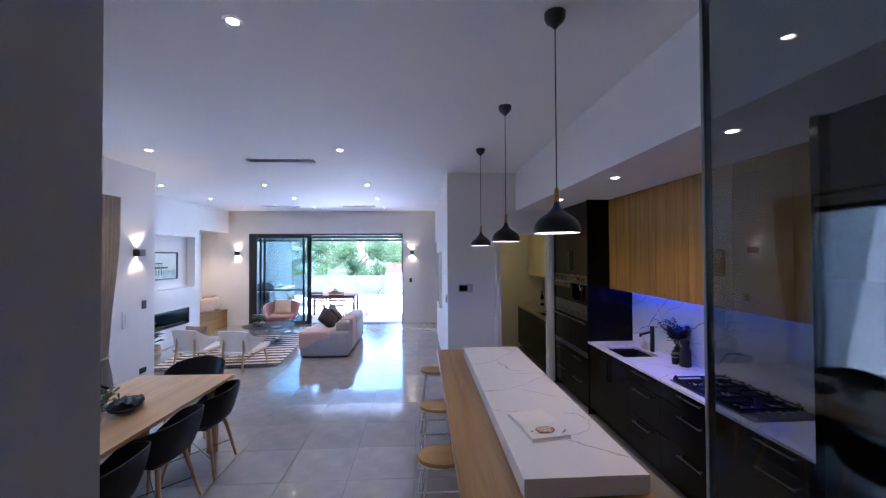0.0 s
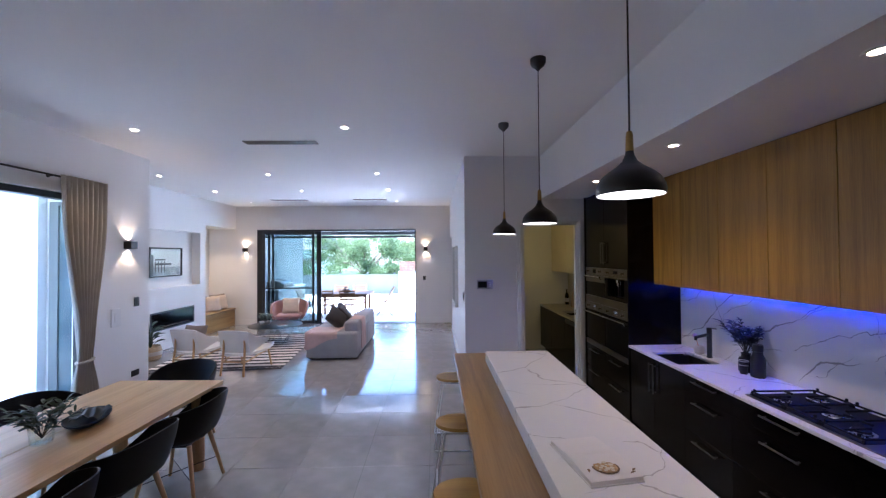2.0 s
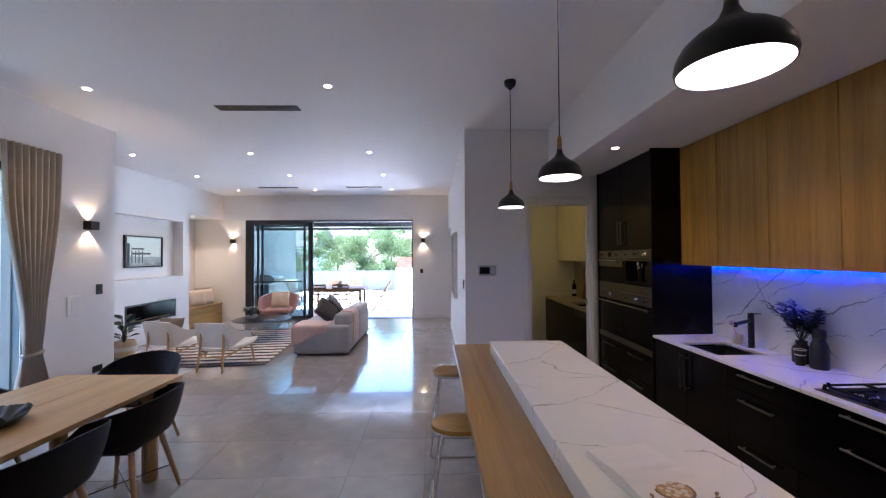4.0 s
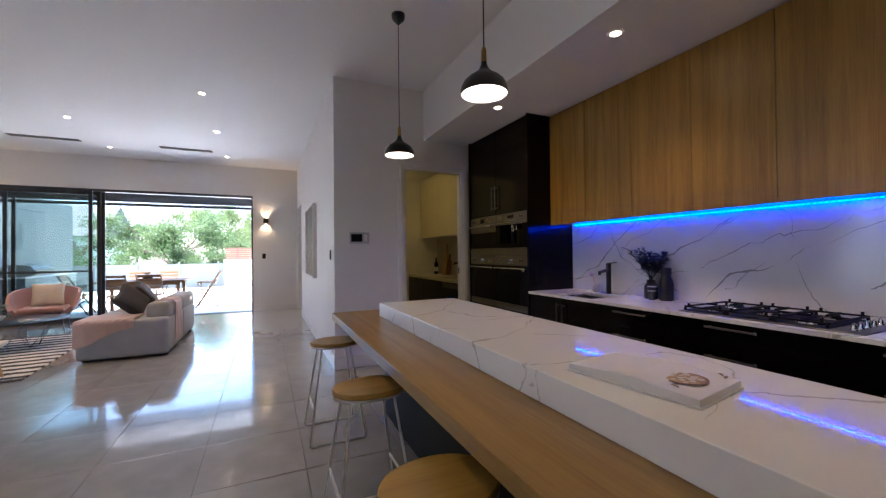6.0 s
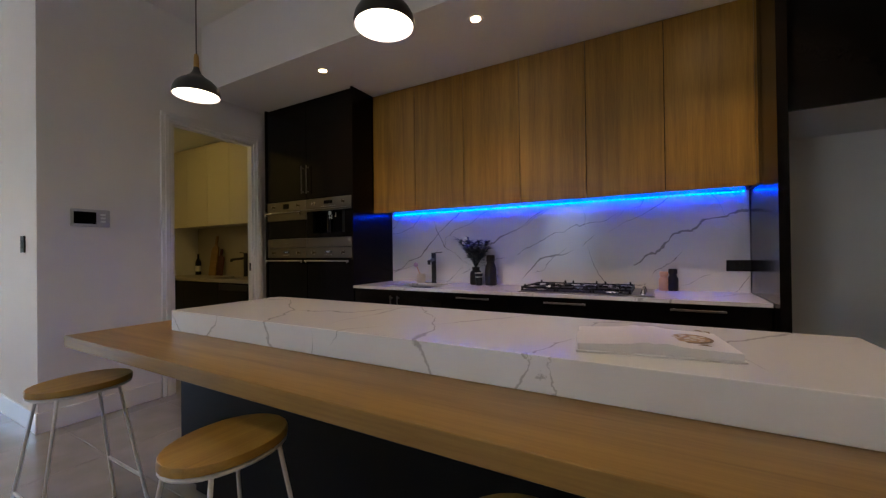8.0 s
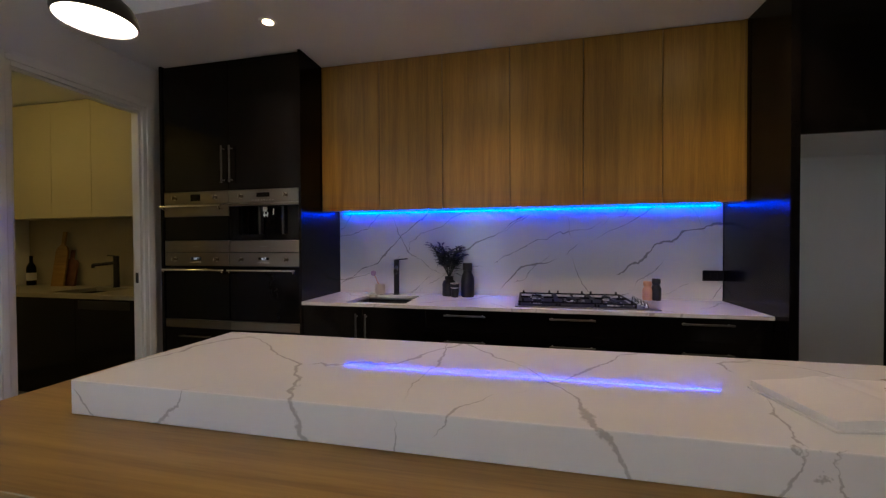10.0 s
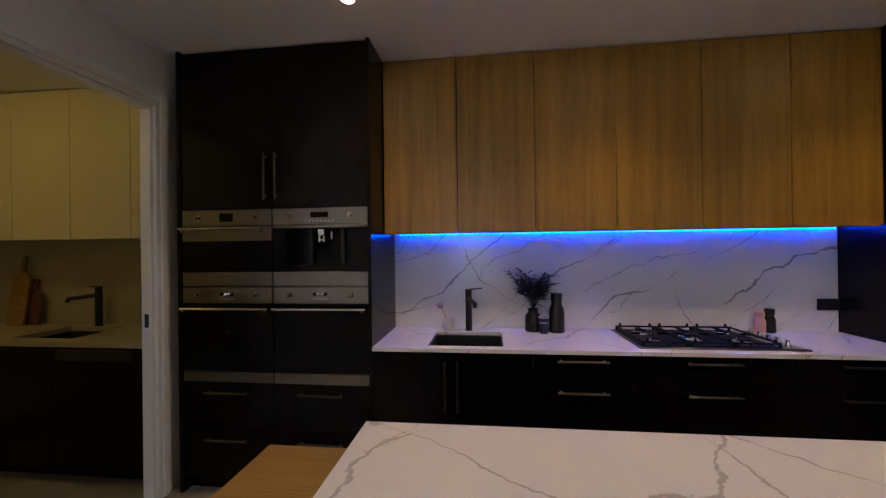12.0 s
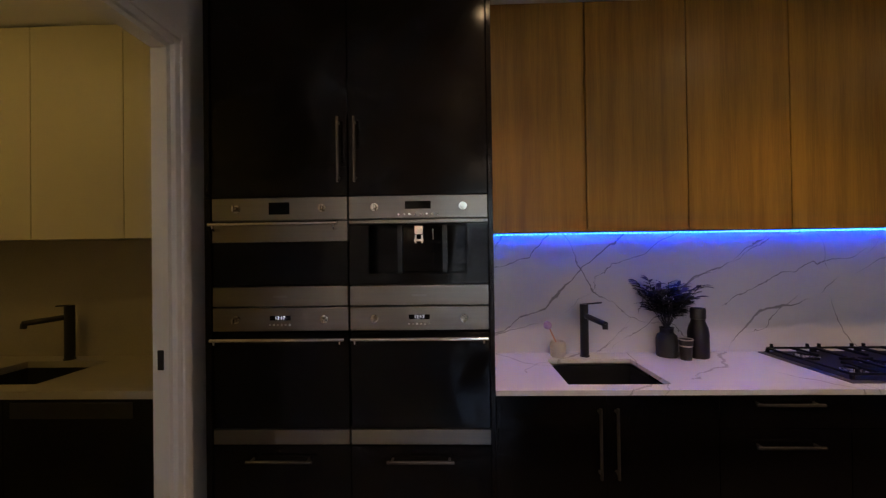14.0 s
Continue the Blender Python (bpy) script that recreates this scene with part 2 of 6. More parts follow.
# plain beige stone; shade under the pantry cabinets is put into its darker colour
PANTRY_STONE_DIM = surface("beige_stone_darkened_for_shade", (0.40, 0.36, 0.28), 0.4, vary=0.08, scale=4, fine=90, bump=0.01)
PHOTO_WHITE = surface("white_photo_print", (0.80, 0.80, 0.80), 0.4, vary=0.12, scale=5, fine=30, bump=0.0)
BLACKMETAL = surface("black_metal", (0.012, 0.012, 0.013), 0.38, 0.0, vary=0.1, fine=200, bump=0.02)
FRAME_DARK = surface("dark_aluminium", (0.018, 0.019, 0.022), 0.35, 0.0, vary=0.1, fine=200, bump=0.02)
WHITEMETAL = surface("white_powder_coat", (0.75, 0.75, 0.75), 0.35, vary=0.03, fine=200, bump=0.01)
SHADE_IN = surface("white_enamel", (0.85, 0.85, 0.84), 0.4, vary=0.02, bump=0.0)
BLACKPLASTIC = surface("black_moulded_plastic", (0.0055, 0.0055, 0.0065), 0.5, vary=0.1, fine=220, bump=0.03, spec=0.3)
CURTAIN = surface("beige_linen", (0.42, 0.38, 0.31), 0.9, vary=0.12, scale=5, fine=260, bump=0.15, sheen=0.2)
SOFA = surface("grey_sofa_fabric", (0.36, 0.36, 0.37), 0.9, vary=0.1, scale=6, fine=320, bump=0.2, sheen=0.2)
WHITEFAB = surface("white_felt", (0.76, 0.75, 0.74), 0.9, vary=0.06, scale=6, fine=260, bump=0.12, sheen=0.2)
PINK = surface("dusty_pink_velvet", (0.37, 0.20, 0.185), 0.8, vary=0.12, scale=6, fine=260, bump=0.1, sheen=0.4)
THROW = surface("blush_wool_throw", (0.56, 0.40, 0.36), 0.95, vary=0.12, scale=8, fine=180, bump=0.25, sheen=0.3)
CUSHION_DARK = surface("charcoal_cushion", (0.035, 0.034, 0.04), 0.9, vary=0.15, scale=8, fine=240, bump=0.15, sheen=0.2)
CUSHION_PALE = surface("cream_cushion", (0.60, 0.50, 0.40), 0.92, vary=0.12, scale=8, fine=200, bump=0.2, sheen=0.2)
CUSHION_GREY = surface("grey_brown_cushion", (0.20, 0.17, 0.15), 0.92, vary=0.12, scale=8, fine=200, bump=0.2)
CERAMIC = surface("cream_ceramic", (0.62, 0.58, 0.53), 0.5, vary=0.08, scale=12, fine=150, bump=0.03)
PEACH = surface("peach_ceramic", (0.62, 0.36, 0.24), 0.55, vary=0.08, scale=12, fine=150, bump=0.03)
BLACKCERAMIC = surface("matt_black_ceramic", (0.010, 0.010, 0.011), 0.4, vary=0.1, fine=150, bump=0.02)
TEAL = surface("dark_teal_glaze", (0.005, 0.012, 0.013), 0.6, vary=0.3, scale=8, fine=60, bump=0.03)
LEAF = surface("green_leaf", (0.030, 0.055, 0.022), 0.5, vary=0.45, scale=9, fine=60, bump=0.0)
SAGE = surface("sage_leaf", (0.16, 0.20, 0.15), 0.6, vary=0.3, scale=9, fine=60, bump=0.0)
LEAF_DARK = surface("dark_leaf", (0.020, 0.027, 0.022), 0.5, vary=0.4, scale=9, fine=60, bump=0.0)
LEAF_TREE = foliage("tree_leaf", (0.085, 0.125, 0.05))
LEAF_LIGHT = foliage("light_tree_leaf", (0.12, 0.15, 0.06), 0.4)
BLOSSOM = surface("pink_blossom", (0.22, 0.07, 0.15), 0.7, vary=0.3, scale=3, fine=20, bump=0.0)
BARK = surface("bark", (0.13, 0.10, 0.075), 0.9, vary=0.3, scale=9, fine=60, bump=0.3)
BASKET = surface("woven_basket", (0.50, 0.38, 0.24), 0.85, vary=0.25, scale=20, fine=140, bump=0.5, stretch=(1, 1, 4))
PAPER = surface("book_paper", (0.74, 0.72, 0.70), 0.55, vary=0.03, scale=6, fine=120, bump=0.01)
PIE = surface("golden_pie_print", (0.42, 0.27, 0.12), 0.6, vary=0.5, scale=60, fine=200, bump=0.0)
HERB = surface("brown_green_print", (0.17, 0.11, 0.05), 0.6, vary=0.5, scale=90, fine=200, bump=0.0)
RUG = striped("striped_rug", (0.66, 0.61, 0.57), (0.030, 0.025, 0.028), 1, 0.215, 0.52)
FRINGE = surface("black_white_fringe", (0.08, 0.075, 0.075), 0.95, vary=0.6, scale=40, fine=120, bump=0.3)
GLASS = clear_glass("window_glass")
GLASS_TINT = clear_glass("greenish_door_glass", (0.84, 0.88, 0.87), 0.03)
GLASS_SIDE = clear_glass("smoky_glass_panel", (0.50, 0.53, 0.54), 0.045)
DARK_TABLE_GLASS = surface("dark_glass_top", (0.012, 0.015, 0.016), 0.3, vary=0.1, spec=0.25, bump=0.0)
CREAM = surface("cream_laminate", (0.62, 0.56, 0.42), 0.45, vary=0.03, scale=2, fine=150, bump=0.01)
PAVING = surface("pale_paving", (0.78, 0.77, 0.74), 0.7, vary=0.06, scale=2, fine=60, bump=0.1)
GRASS = surface("lawn", (0.07, 0.12, 0.03), 0.9, vary=0.4, scale=3, fine=60, bump=0.3)
RENDER_WHITE = surface("white_render", (0.78, 0.79, 0.80), 0.8, vary=0.04, scale=2, fine=120, bump=0.1)
RENDER_GREY = surface("grey_render", (0.17, 0.185, 0.18), 0.8, vary=0.05, scale=2, fine=120, bump=0.1)
OUTDOOR_GREY = surface("outdoor_cabinet_grey", (0.20, 0.215, 0.215), 0.5, vary=0.08, scale=2, fine=50, bump=0.02)
DARK_PANE = surface("dark_blue_pane", (0.085, 0.125, 0.14), 0.12, vary=0.3, scale=1.5, bump=0.0, spec=0.4)
FENCE_GREY = surface("grey_fence", (0.085, 0.095, 0.105), 0.7, vary=0.08, scale=2, fine=50, bump=0.05)
SLATWOOD = wood("red_timber_slat", (0.16, 0.062, 0.040), (0.10, 0.036, 0.022), "x", 0.6)
ROOFTILE = surface("grey_roof_tile", (0.10, 0.095, 0.10), 0.8, vary=0.2, scale=3, fine=30, bump=0.2)
PHOTO = surface("grey_photo_print", (0.42, 0.44, 0.47), 0.35, vary=0.5, scale=3.5, fine=14, bump=0.0)
PALEART = surface("pale_art_print", (0.66, 0.66, 0.65), 0.3, vary=0.06, scale=3, fine=40, bump=0.0)
MAT_DOWN = glowing("downlight_glow", (1.0, 0.70, 0.38), DOWNLIGHT)
MAT_PEND = glowing("pendant_glow", (1.0, 0.82, 0.62), PENDANT)
MAT_LED = glowing("blue_led_glow", (0.0, 0.035, 1.0), LED)
MAT_CLOCK = glowing("oven_clock_glow", (0.75, 0.82, 1.0), 0.14)
MAT_PANTRY = glowing("pantry_lamp_glow", (1.0, 0.68, 0.18), PANTRY)


# ---- mesh helpers ----
def B():
    return bmesh.new()


def add_box(bm, x0, x1, y0, y1, z0, z1, bev=0.0, seg=1):
    r = bmesh.ops.create_cube(bm, size=1.0)
    vs = r["verts"]
    bmesh.ops.transform(bm, matrix=Matrix.Translation(((x0 + x1) / 2, (y0 + y1) / 2, (z0 + z1) / 2)) @ Matrix.Diagonal((abs(x1 - x0), abs(y1 - y0), abs(z1 - z0), 1)), verts=vs)
    if bev:
        es = list({e for v in vs for e in v.link_edges})
        bmesh.ops.bevel(bm, geom=es, offset=bev, segments=seg, profile=0.5, affect="EDGES")
    return bm


def box(x0, x1, y0, y1, z0, z1, bev=0.0, seg=1):
    return add_box(B(), x0, x1, y0, y1, z0, z1, bev, seg)


def add_rod(bm, p0, p1, r0, r1=None, seg=10):
    p0, p1 = Vector(p0), Vector(p1)
    r1 = r0 if r1 is None else r1
    d = p1 - p0
    m = Matrix.Translation((p0 + p1) / 2) @ d.to_track_quat("Z", "Y").to_matrix().to_4x4()
    bmesh.ops.create_cone(bm, cap_ends=True, segments=seg, radius1=r0, radius2=r1, depth=d.length, matrix=m)
    return bm


def rod(p0, p1, r0, r1=None, seg=10):
    return add_rod(B(), p0, p1, r0, r1, seg)


def add_tube(bm, pts, r, seg=8, closed=False):
    """A bent wire through points, with joints that run on."""
    pts = [Vector(p) for p in pts]
    n = len(pts)
    rings = []
    up = None
    for i, p in enumerate(pts):
        a = pts[(i - 1) % n] if (closed or i) else p
        b = pts[(i + 1) % n] if (closed or i < n - 1) else p
        d = (b - a).normalized()
        if up is None:
            up = d.orthogonal().normalized()
        side = (up - d * up.dot(d)).normalized()
        up = side
        oth = d.cross(side)
        rings.append([bm.verts.new(p + (side * math.cos(2 * math.pi * k / seg) + oth * math.sin(2 * math.pi * k / seg)) * r) for k in range(seg)])
    for i in range(n if closed else n - 1):
        q, w = rings[i], rings[(i + 1) % n]
        for k in range(seg):
            bm.faces.new((q[k], q[(k + 1) % seg], w[(k + 1) % seg], w[k]))
    if not closed:
        bm.faces.new(rings[0][::-1])
        bm.faces.new(rings[-1])
    return bm


def add_lathe(bm, profile, seg=28, at=(0, 0, 0)):
    rings = []
    for r, z in profile:
        if r < 1e-5:
            rings.append([bm.verts.new((at[0], at[1], at[2] + z))])
        else:
            rings.append([bm.verts.new((at[0] + r * math.cos(2 * math.pi * k / seg), at[1] + r * math.sin(2 * math.pi * k / seg), at[2] + z)) for k in range(seg)])
    for q, w in zip(rings, rings[1:]):
        for k in range(seg):
            a, b = q[k % len(q)], q[(k + 1) % len(q)]
            c, d = w[(k + 1) % len(w)], w[k % len(w)]
            f = [v for i, v in enumerate((a, b, c, d)) if v not in (a, b, c, d)[:i]]
            if len(f) > 2:
                bm.faces.new(f)
    return bm


def lathe(profile, seg=28, at=(0, 0, 0)):
    return add_lathe(B(), profile, seg, at)


def grid_sheet(fn, nu, nv, thick=0.0, wrap=False):
    """A sheet fn(u, v) for u, v in 0..1, thickened."""
    bm = B()
    vs = [[bm.verts.new(fn(i / nu, j / nv)) for j in range(nv + 1)] for i in range(nu + 1)]
    for i in range(nu):
        for j in range(nv):
            bm.faces.new((vs[i][j], vs[i + 1][j], vs[i + 1][j + 1], vs[i][j + 1]))
    if wrap:
        bmesh.ops.remove_doubles(bm, verts=bm.verts, dist=1e-4)
    bm.normal_update()
    if thick:
        bmesh.ops.solidify(bm, geom=bm.faces[:], thickness=thick)
    return bm


def pillow(w, h, d, seed=0):
    """A stuffed cushion, w by h, d thick, centred."""
    rng = random.Random(seed)
    a, b = rng.random() * 6, rng.random() * 6

    def side(sgn):
        def fn(u, v):
            x, y = u * 2 - 1, v * 2 - 1
            e = (1 - x ** 4) * (1 - y ** 4)
            pull = 1 - 0.08 * (x * x * (1 - y * y) + y * y * (1 - x * x)) * 0 - 0.07 * (1 - abs(x)) * (abs(y) ** 3) - 0.07 * (1 - abs(y)) * (abs(x) ** 3)
            z = sgn * d / 2 * max(0, e) ** 0.45 * (1 + 0.06 * math.sin(3 * x + a) * math.sin(3 * y + b))
            return (x * w / 2 * pull, y * h / 2 * pull, z)
        return fn
    bm = B()
    for sgn in (1, -1):
        f = side(sgn)
        n = 14
        vs = [[bm.verts.new(f(i / n, j / n)) for j in range(n + 1)] for i in range(n + 1)]
        for i in range(n):
            for j in range(n):
                q = (vs[i][j], vs[i + 1][j], vs[i + 1][j + 1], vs[i][j + 1])
                bm.faces.new(q if sgn > 0 else q[::-1])
    bmesh.ops.remove_doubles(bm, verts=bm.verts, dist=1e-4)
    return bm


def finish(ob, bm, material, smooth):
    me = bpy.data.meshes.new(ob if isinstance(ob, str) else ob.name)
    bmesh.ops.recalc_face_normals(bm, faces=bm.faces[:])
    bm.to_mesh(me)
    bm.free()
    me.materials.append(material)
    if smooth:
        for p in me.polygons:
            p.use_smooth = True
        me.set_sharp_from_angle(angle=radians(38))
    return me


def part(name, bm, material, parent=None, label="", smooth=True):
    ob = new(name, finish(name, bm, material, smooth))
    if parent is not None:
        ob.parent = parent
    return tagged(ob, label)


def thing(name, label, category, at=(0, 0, 0), turn=0.0, group="", kind=""):
    ob = new(name)
    ob.matrix_basis = pose(*at, 0, 0, turn)
    ob.empty_display_size = 0.1
    return tagged(ob, label, category, group, kind)


def whole(name, bm, material, label, category, at=(0, 0, 0), turn=0.0, group="", kind="", smooth=True):
    ob = part(name, bm, material, None, label, smooth)
    ob.matrix_basis = pose(*at, 0, 0, turn)
    return tagged(ob, label, category, group, kind)


def setting(name, bm, material, label, category):
    return tagged(part(name, bm, material, None, label, False), label, category, kind="structure")


def wall_along_y(bm, x0, x1, y0, y1, z0, z1, holes=()):
    """A wall along y with rectangular openings (y0, y1, z0, z1), sorted by y."""
    y = y0
    for a, b, c, d in holes:
        if a > y:
            add_box(bm, x0, x1, y, a, z0, z1)
        if c > z0:
            add_box(bm, x0, x1, a, b, z0, c)
        if d < z1:
            add_box(bm, x0, x1, a, b, d, z1)
        y = b
    if y < y1:
        add_box(bm, x0, x1, y, y1, z0, z1)
    return bm


def wall_along_x(bm, y0, y1, x0, x1, z0, z1, holes=()):
    x = x0
    for a, b, c, d in holes:
        if a > x:
            add_box(bm, x, a, y0, y1, z0, z1)
        if c > z0:
            add_box(bm, a, b, y0, y1, z0, c)
        if d < z1:
            add_box(bm, a, b, y0, y1, d, z1)
        x = b
    if x < x1:
        add_box(bm, x, x1, y0, y1, z0, z1)
    return bm


# ---- the shell of the house ----
H = 3.35      # main ceiling
LOW = 2.73    # kitchen soffit
setting("floor", box(-6.2, 3.25, -1.7, 13.2, -0.2, -0.006), GROUT, "grey grout bed under polished floor tiles", "floor")
setting("ceiling", box(-6.2, 3.25, -1.7, 13.2, H, H + 0.2), CEIL, "flat white plasterboard ceiling", "ceiling")
setting("wall_dining", wall_along_y(B(), -4.09, -3.84, 1.8, 7.54, 0, H, [(5.08, 6.63, 0, 2.66)]), WALL, "white painted wall with a tall glass door", "wall")
setting("wall_return", box(-5.53, -4.09, 7.34, 7.54, 0, H), WALL, "white painted return wall beside the living area", "wall")
setting("wall_television", wall_along_y(B(), -5.53, -5.33, 7.54, 11.45, 0, H, [(9.1, 11.235, 1.28, 2.505)]), WALL, "white wall with a recessed picture niche", "wall")
setting("wall_television_back", box(-5.73, -5.53, 7.34, 11.45, 0, H), WALL, "white back of the recessed niche", "wall")
setting("wall_alcove", add_box(add_box(B(), -6.28, -6.08, 11.25, 12.893, 0, H), -6.08, -5.73, 11.25, 11.45, 0, H), WALL, "white alcove walls behind the window seat", "wall")
setting("alcove_soffit", box(-6.08, -5.33, 11.45, 12.893, 2.705, H), WALL, "white soffit over the window seat alcove", "soffit")
setting("wall_garden", wall_along_x(B(), 12.893, 13.11, -6.28, 3.25, 0, H, [(-4.735, -0.229, 0, 2.682)]), WALL, "white garden wall with wide sliding doors", "wall")
setting("wall_passage", wall_along_y(B(), 0.745, 0.89, 7.39, 12.893, 0, H, [(11.72, 12.80, 0, 2.4)]), WALL, "white passage wall with a picture", "wall")
setting("wall_pantry", wall_along_x(B(), 7.39, 7.455, 0.89, 3.05, 0, H, [(1.592, 2.366, 0, 2.366)]), WALL, "white wall with the pantry doorway", "wall")
setting("wall_kitchen", box(3.05, 3.25, 0.9, 12.893, 0, H), WALL, "white wall behind the kitchen units", "wall")
setting("wall_south", box(-4.09, -0.245, 1.8, 2.0, 0, H), WALL, "white wall beside the hallway opening", "wall")
setting("wall_hall_west", box(-0.445, -0.245, -1.5, 1.8, 0, H), WALL, "white hallway wall", "wall")
setting("wall_hall_end", box(-0.445, 3.25, -1.7, -1.5, 0, H), WALL, "white wall closing the hallway", "wall")
setting("wall_hall_east", box(0.92, 1.05, -1.5, 0.9, 0, H), WALL, "white hallway wall", "wall")
setting("wall_kitchen_south", box(1.05, 3.25, 0.75, 0.9, 0, H), WALL, "white wall at the end of the kitchen", "wall")
setting("kitchen_soffit", box(1.852, 3.05, 0.9, 7.39, LOW, H), WALL, "white bulkhead over the kitchen run", "soffit")
setting("pantry_ceiling", box(0.89, 3.05, 7.455, 9.7, 2.68, 2.75), CEIL, "low white pantry ceiling", "ceiling")
setting("wall_pantry_end", add_box(box(0.89, 3.05, 9.7, 9.8, 0, H), 0.89, 1.1, 7.455, 9.7, 0, 2.68), WALL, "cream-lit pantry walls", "wall")
setting("house_roof", add_box(box(-4.2, 3.7, -2.0, 7.3, H + 0.2, H + 0.45), -6.4, 3.7, 7.3, 13.3, H + 0.2, H + 0.45), RENDER_GREY, "flat roof over the house", "roof")


def skirting():
    runs = [
        (-5.33, -5.317, 7.54, 11.45), (-3.84, -3.827, 6.63, 7.54), (0.732, 0.745, 7.377, 11.72), (-3.84, -3.827, 2.0, 5.08),
        (-0.229, 0.745, 12.88, 12.893), (-5.33, -4.735, 12.88, 12.893), (0.745, 1.487, 7.377, 7.39), (-3.827, -0.245, 2.0, 2.013),
    ]
    for x0, x1, y0, y1 in runs:
        setting("baseboard", box(x0, x1, y0, y1, 0, 0.14, 0.003), TRIM, "white painted skirting board", "baseboard")


skirting()


def architrave(name, x0, x1, z1, y, w=0.105):
    """A stepped white door surround on a wall that faces -y."""
    ob = tagged(new(name), "white moulded door surround", "door frame", kind="structure")
    for a, b in ((x0 - w, x0), (x1, x1 + w)):
        bm = box(a, b, y - 0.022, y, 0, z1 + w, 0.003)
        add_box(bm, a + w * 0.3, b - w * 0.3, y - 0.032, y - 0.021, 0, z1 + w * 0.7, 0.004)
        part("jamb_board", bm, TRIM, ob)
    bm = box(x0, x1, y - 0.022, y, z1, z1 + w, 0.003)
    add_box(bm, x0 - w * 0.3, x1 + w * 0.3, y - 0.032, y - 0.021, z1 + w * 0.3, z1 + w * 0.7, 0.004)
    part("head_board", bm, TRIM, ob)
    part("lining", add_box(add_box(box(x0, x0 + 0.018, y, y + 0.066, 0, z1 - 0.018), x1 - 0.018, x1, y, y + 0.066, 0, z1 - 0.018), x0, x1, y, y + 0.066, z1 - 0.018, z1), TRIM, ob)
    part("strike_plate", box(x1 - 0.021, x1 - 0.017, y + 0.02, y + 0.045, 1.04, 1.12, 0.001), BLACKMETAL, ob, "small dark strike plate")
    return ob


architrave("pantry_doorway", 1.592, 2.366, 2.366, 7.39, 0.092)


# ---- glass doors ----
def sliding_doors():
    """The garden opening: outer frame, a stacked pane on one side, the rest open."""
    ob = tagged(new("window_garden"), "dark aluminium sliding doors, one side stacked open", "sliding door", kind="structure")
    x0, x1, z1, y = -4.735, -0.229, 2.682, 12.96
    part("head_frame", box(x0, x1, y - 0.07, y + 0.09, z1 - 0.05, z1), FRAME_DARK, ob)
    part("side_frame", box(x0, x0 + 0.16, y - 0.07, y + 0.09, 0, z1 - 0.05), FRAME_DARK, ob)
    part("side_frame", box(x1 - 0.03, x1, y - 0.07, y + 0.09, 0, z1 - 0.05), FRAME_DARK, ob)
    part("sill_track", box(x0 + 0.16, x1 - 0.03, y - 0.07, y + 0.09, -0.004, 0.012), FRAME_DARK, ob)
    for k, (a, b, yy) in enumerate(((-4.575, -3.13, y - 0.045), (-4.455, -3.01, y - 0.005), (-4.355, -2.955, y + 0.035))):
        sash = part("sash", B() and add_box(add_box(add_box(add_box(B(), a, a + 0.06, yy - 0.015, yy + 0.015, 0.012, z1 - 0.05), b - 0.06, b, yy - 0.015, yy + 0.015, 0.012, z1 - 0.05), a + 0.06, b - 0.06, yy - 0.015, yy + 0.015, 0.012, 0.09), a + 0.06, b - 0.06, yy - 0.015, yy + 0.015, z1 - 0.12, z1 - 0.05), FRAME_DARK, ob)
        if k == 0:
            part("mid_rail", box(a + 0.06, b - 0.06, yy - 0.012, yy + 0.012, 1.0, 1.035), FRAME_DARK, sash)
        g = part("pane", box(a + 0.06, b - 0.06, yy - 0.003, yy + 0.003, 0.09, z1 - 0.12), GLASS_TINT, sash)
        g.visible_shadow = False


sliding_doors()


def dining_door():
    ob = tagged(new("window_dining"), "dark framed full-height glass door to the courtyard", "glass door", kind="structure")
    y0, y1, z1, x = 5.08, 6.63, 2.66, -3.97
    part("head_frame", box(x - 0.05, x + 0.06, y0, y1, z1 - 0.07, z1), FRAME_DARK, ob)
    part("sill_track", box(x - 0.05, x + 0.06, y0, y1, -0.004, 0.02), FRAME_DARK, ob)
    for y in (y0, y1 - 0.06):
        part("side_frame", box(x - 0.05, x + 0.06, y, y + 0.06, 0.02, z1 - 0.07), FRAME_DARK, ob)
    g = part("pane", box(x - 0.003, x + 0.003, y0 + 0.06, y1 - 0.06, 0.02, z1 - 0.07), GLASS, ob)
    g.visible_shadow = False


dining_door()
gs = tagged(new("glass_screen"), "frameless smoky glass screen beside the hallway", "glass screen", kind="structure")
part("pane", box(0.919, 0.931, 0.9, 2.033, 0.0, H), GLASS_SIDE, gs)
part("edge_strip", box(0.917, 0.933, 2.033, 2.041, 0.0, H), surface("glass_edge", (0.26, 0.30, 0.31), 0.3, vary=0.1, bump=0.0), gs, "grey polished glass edge")


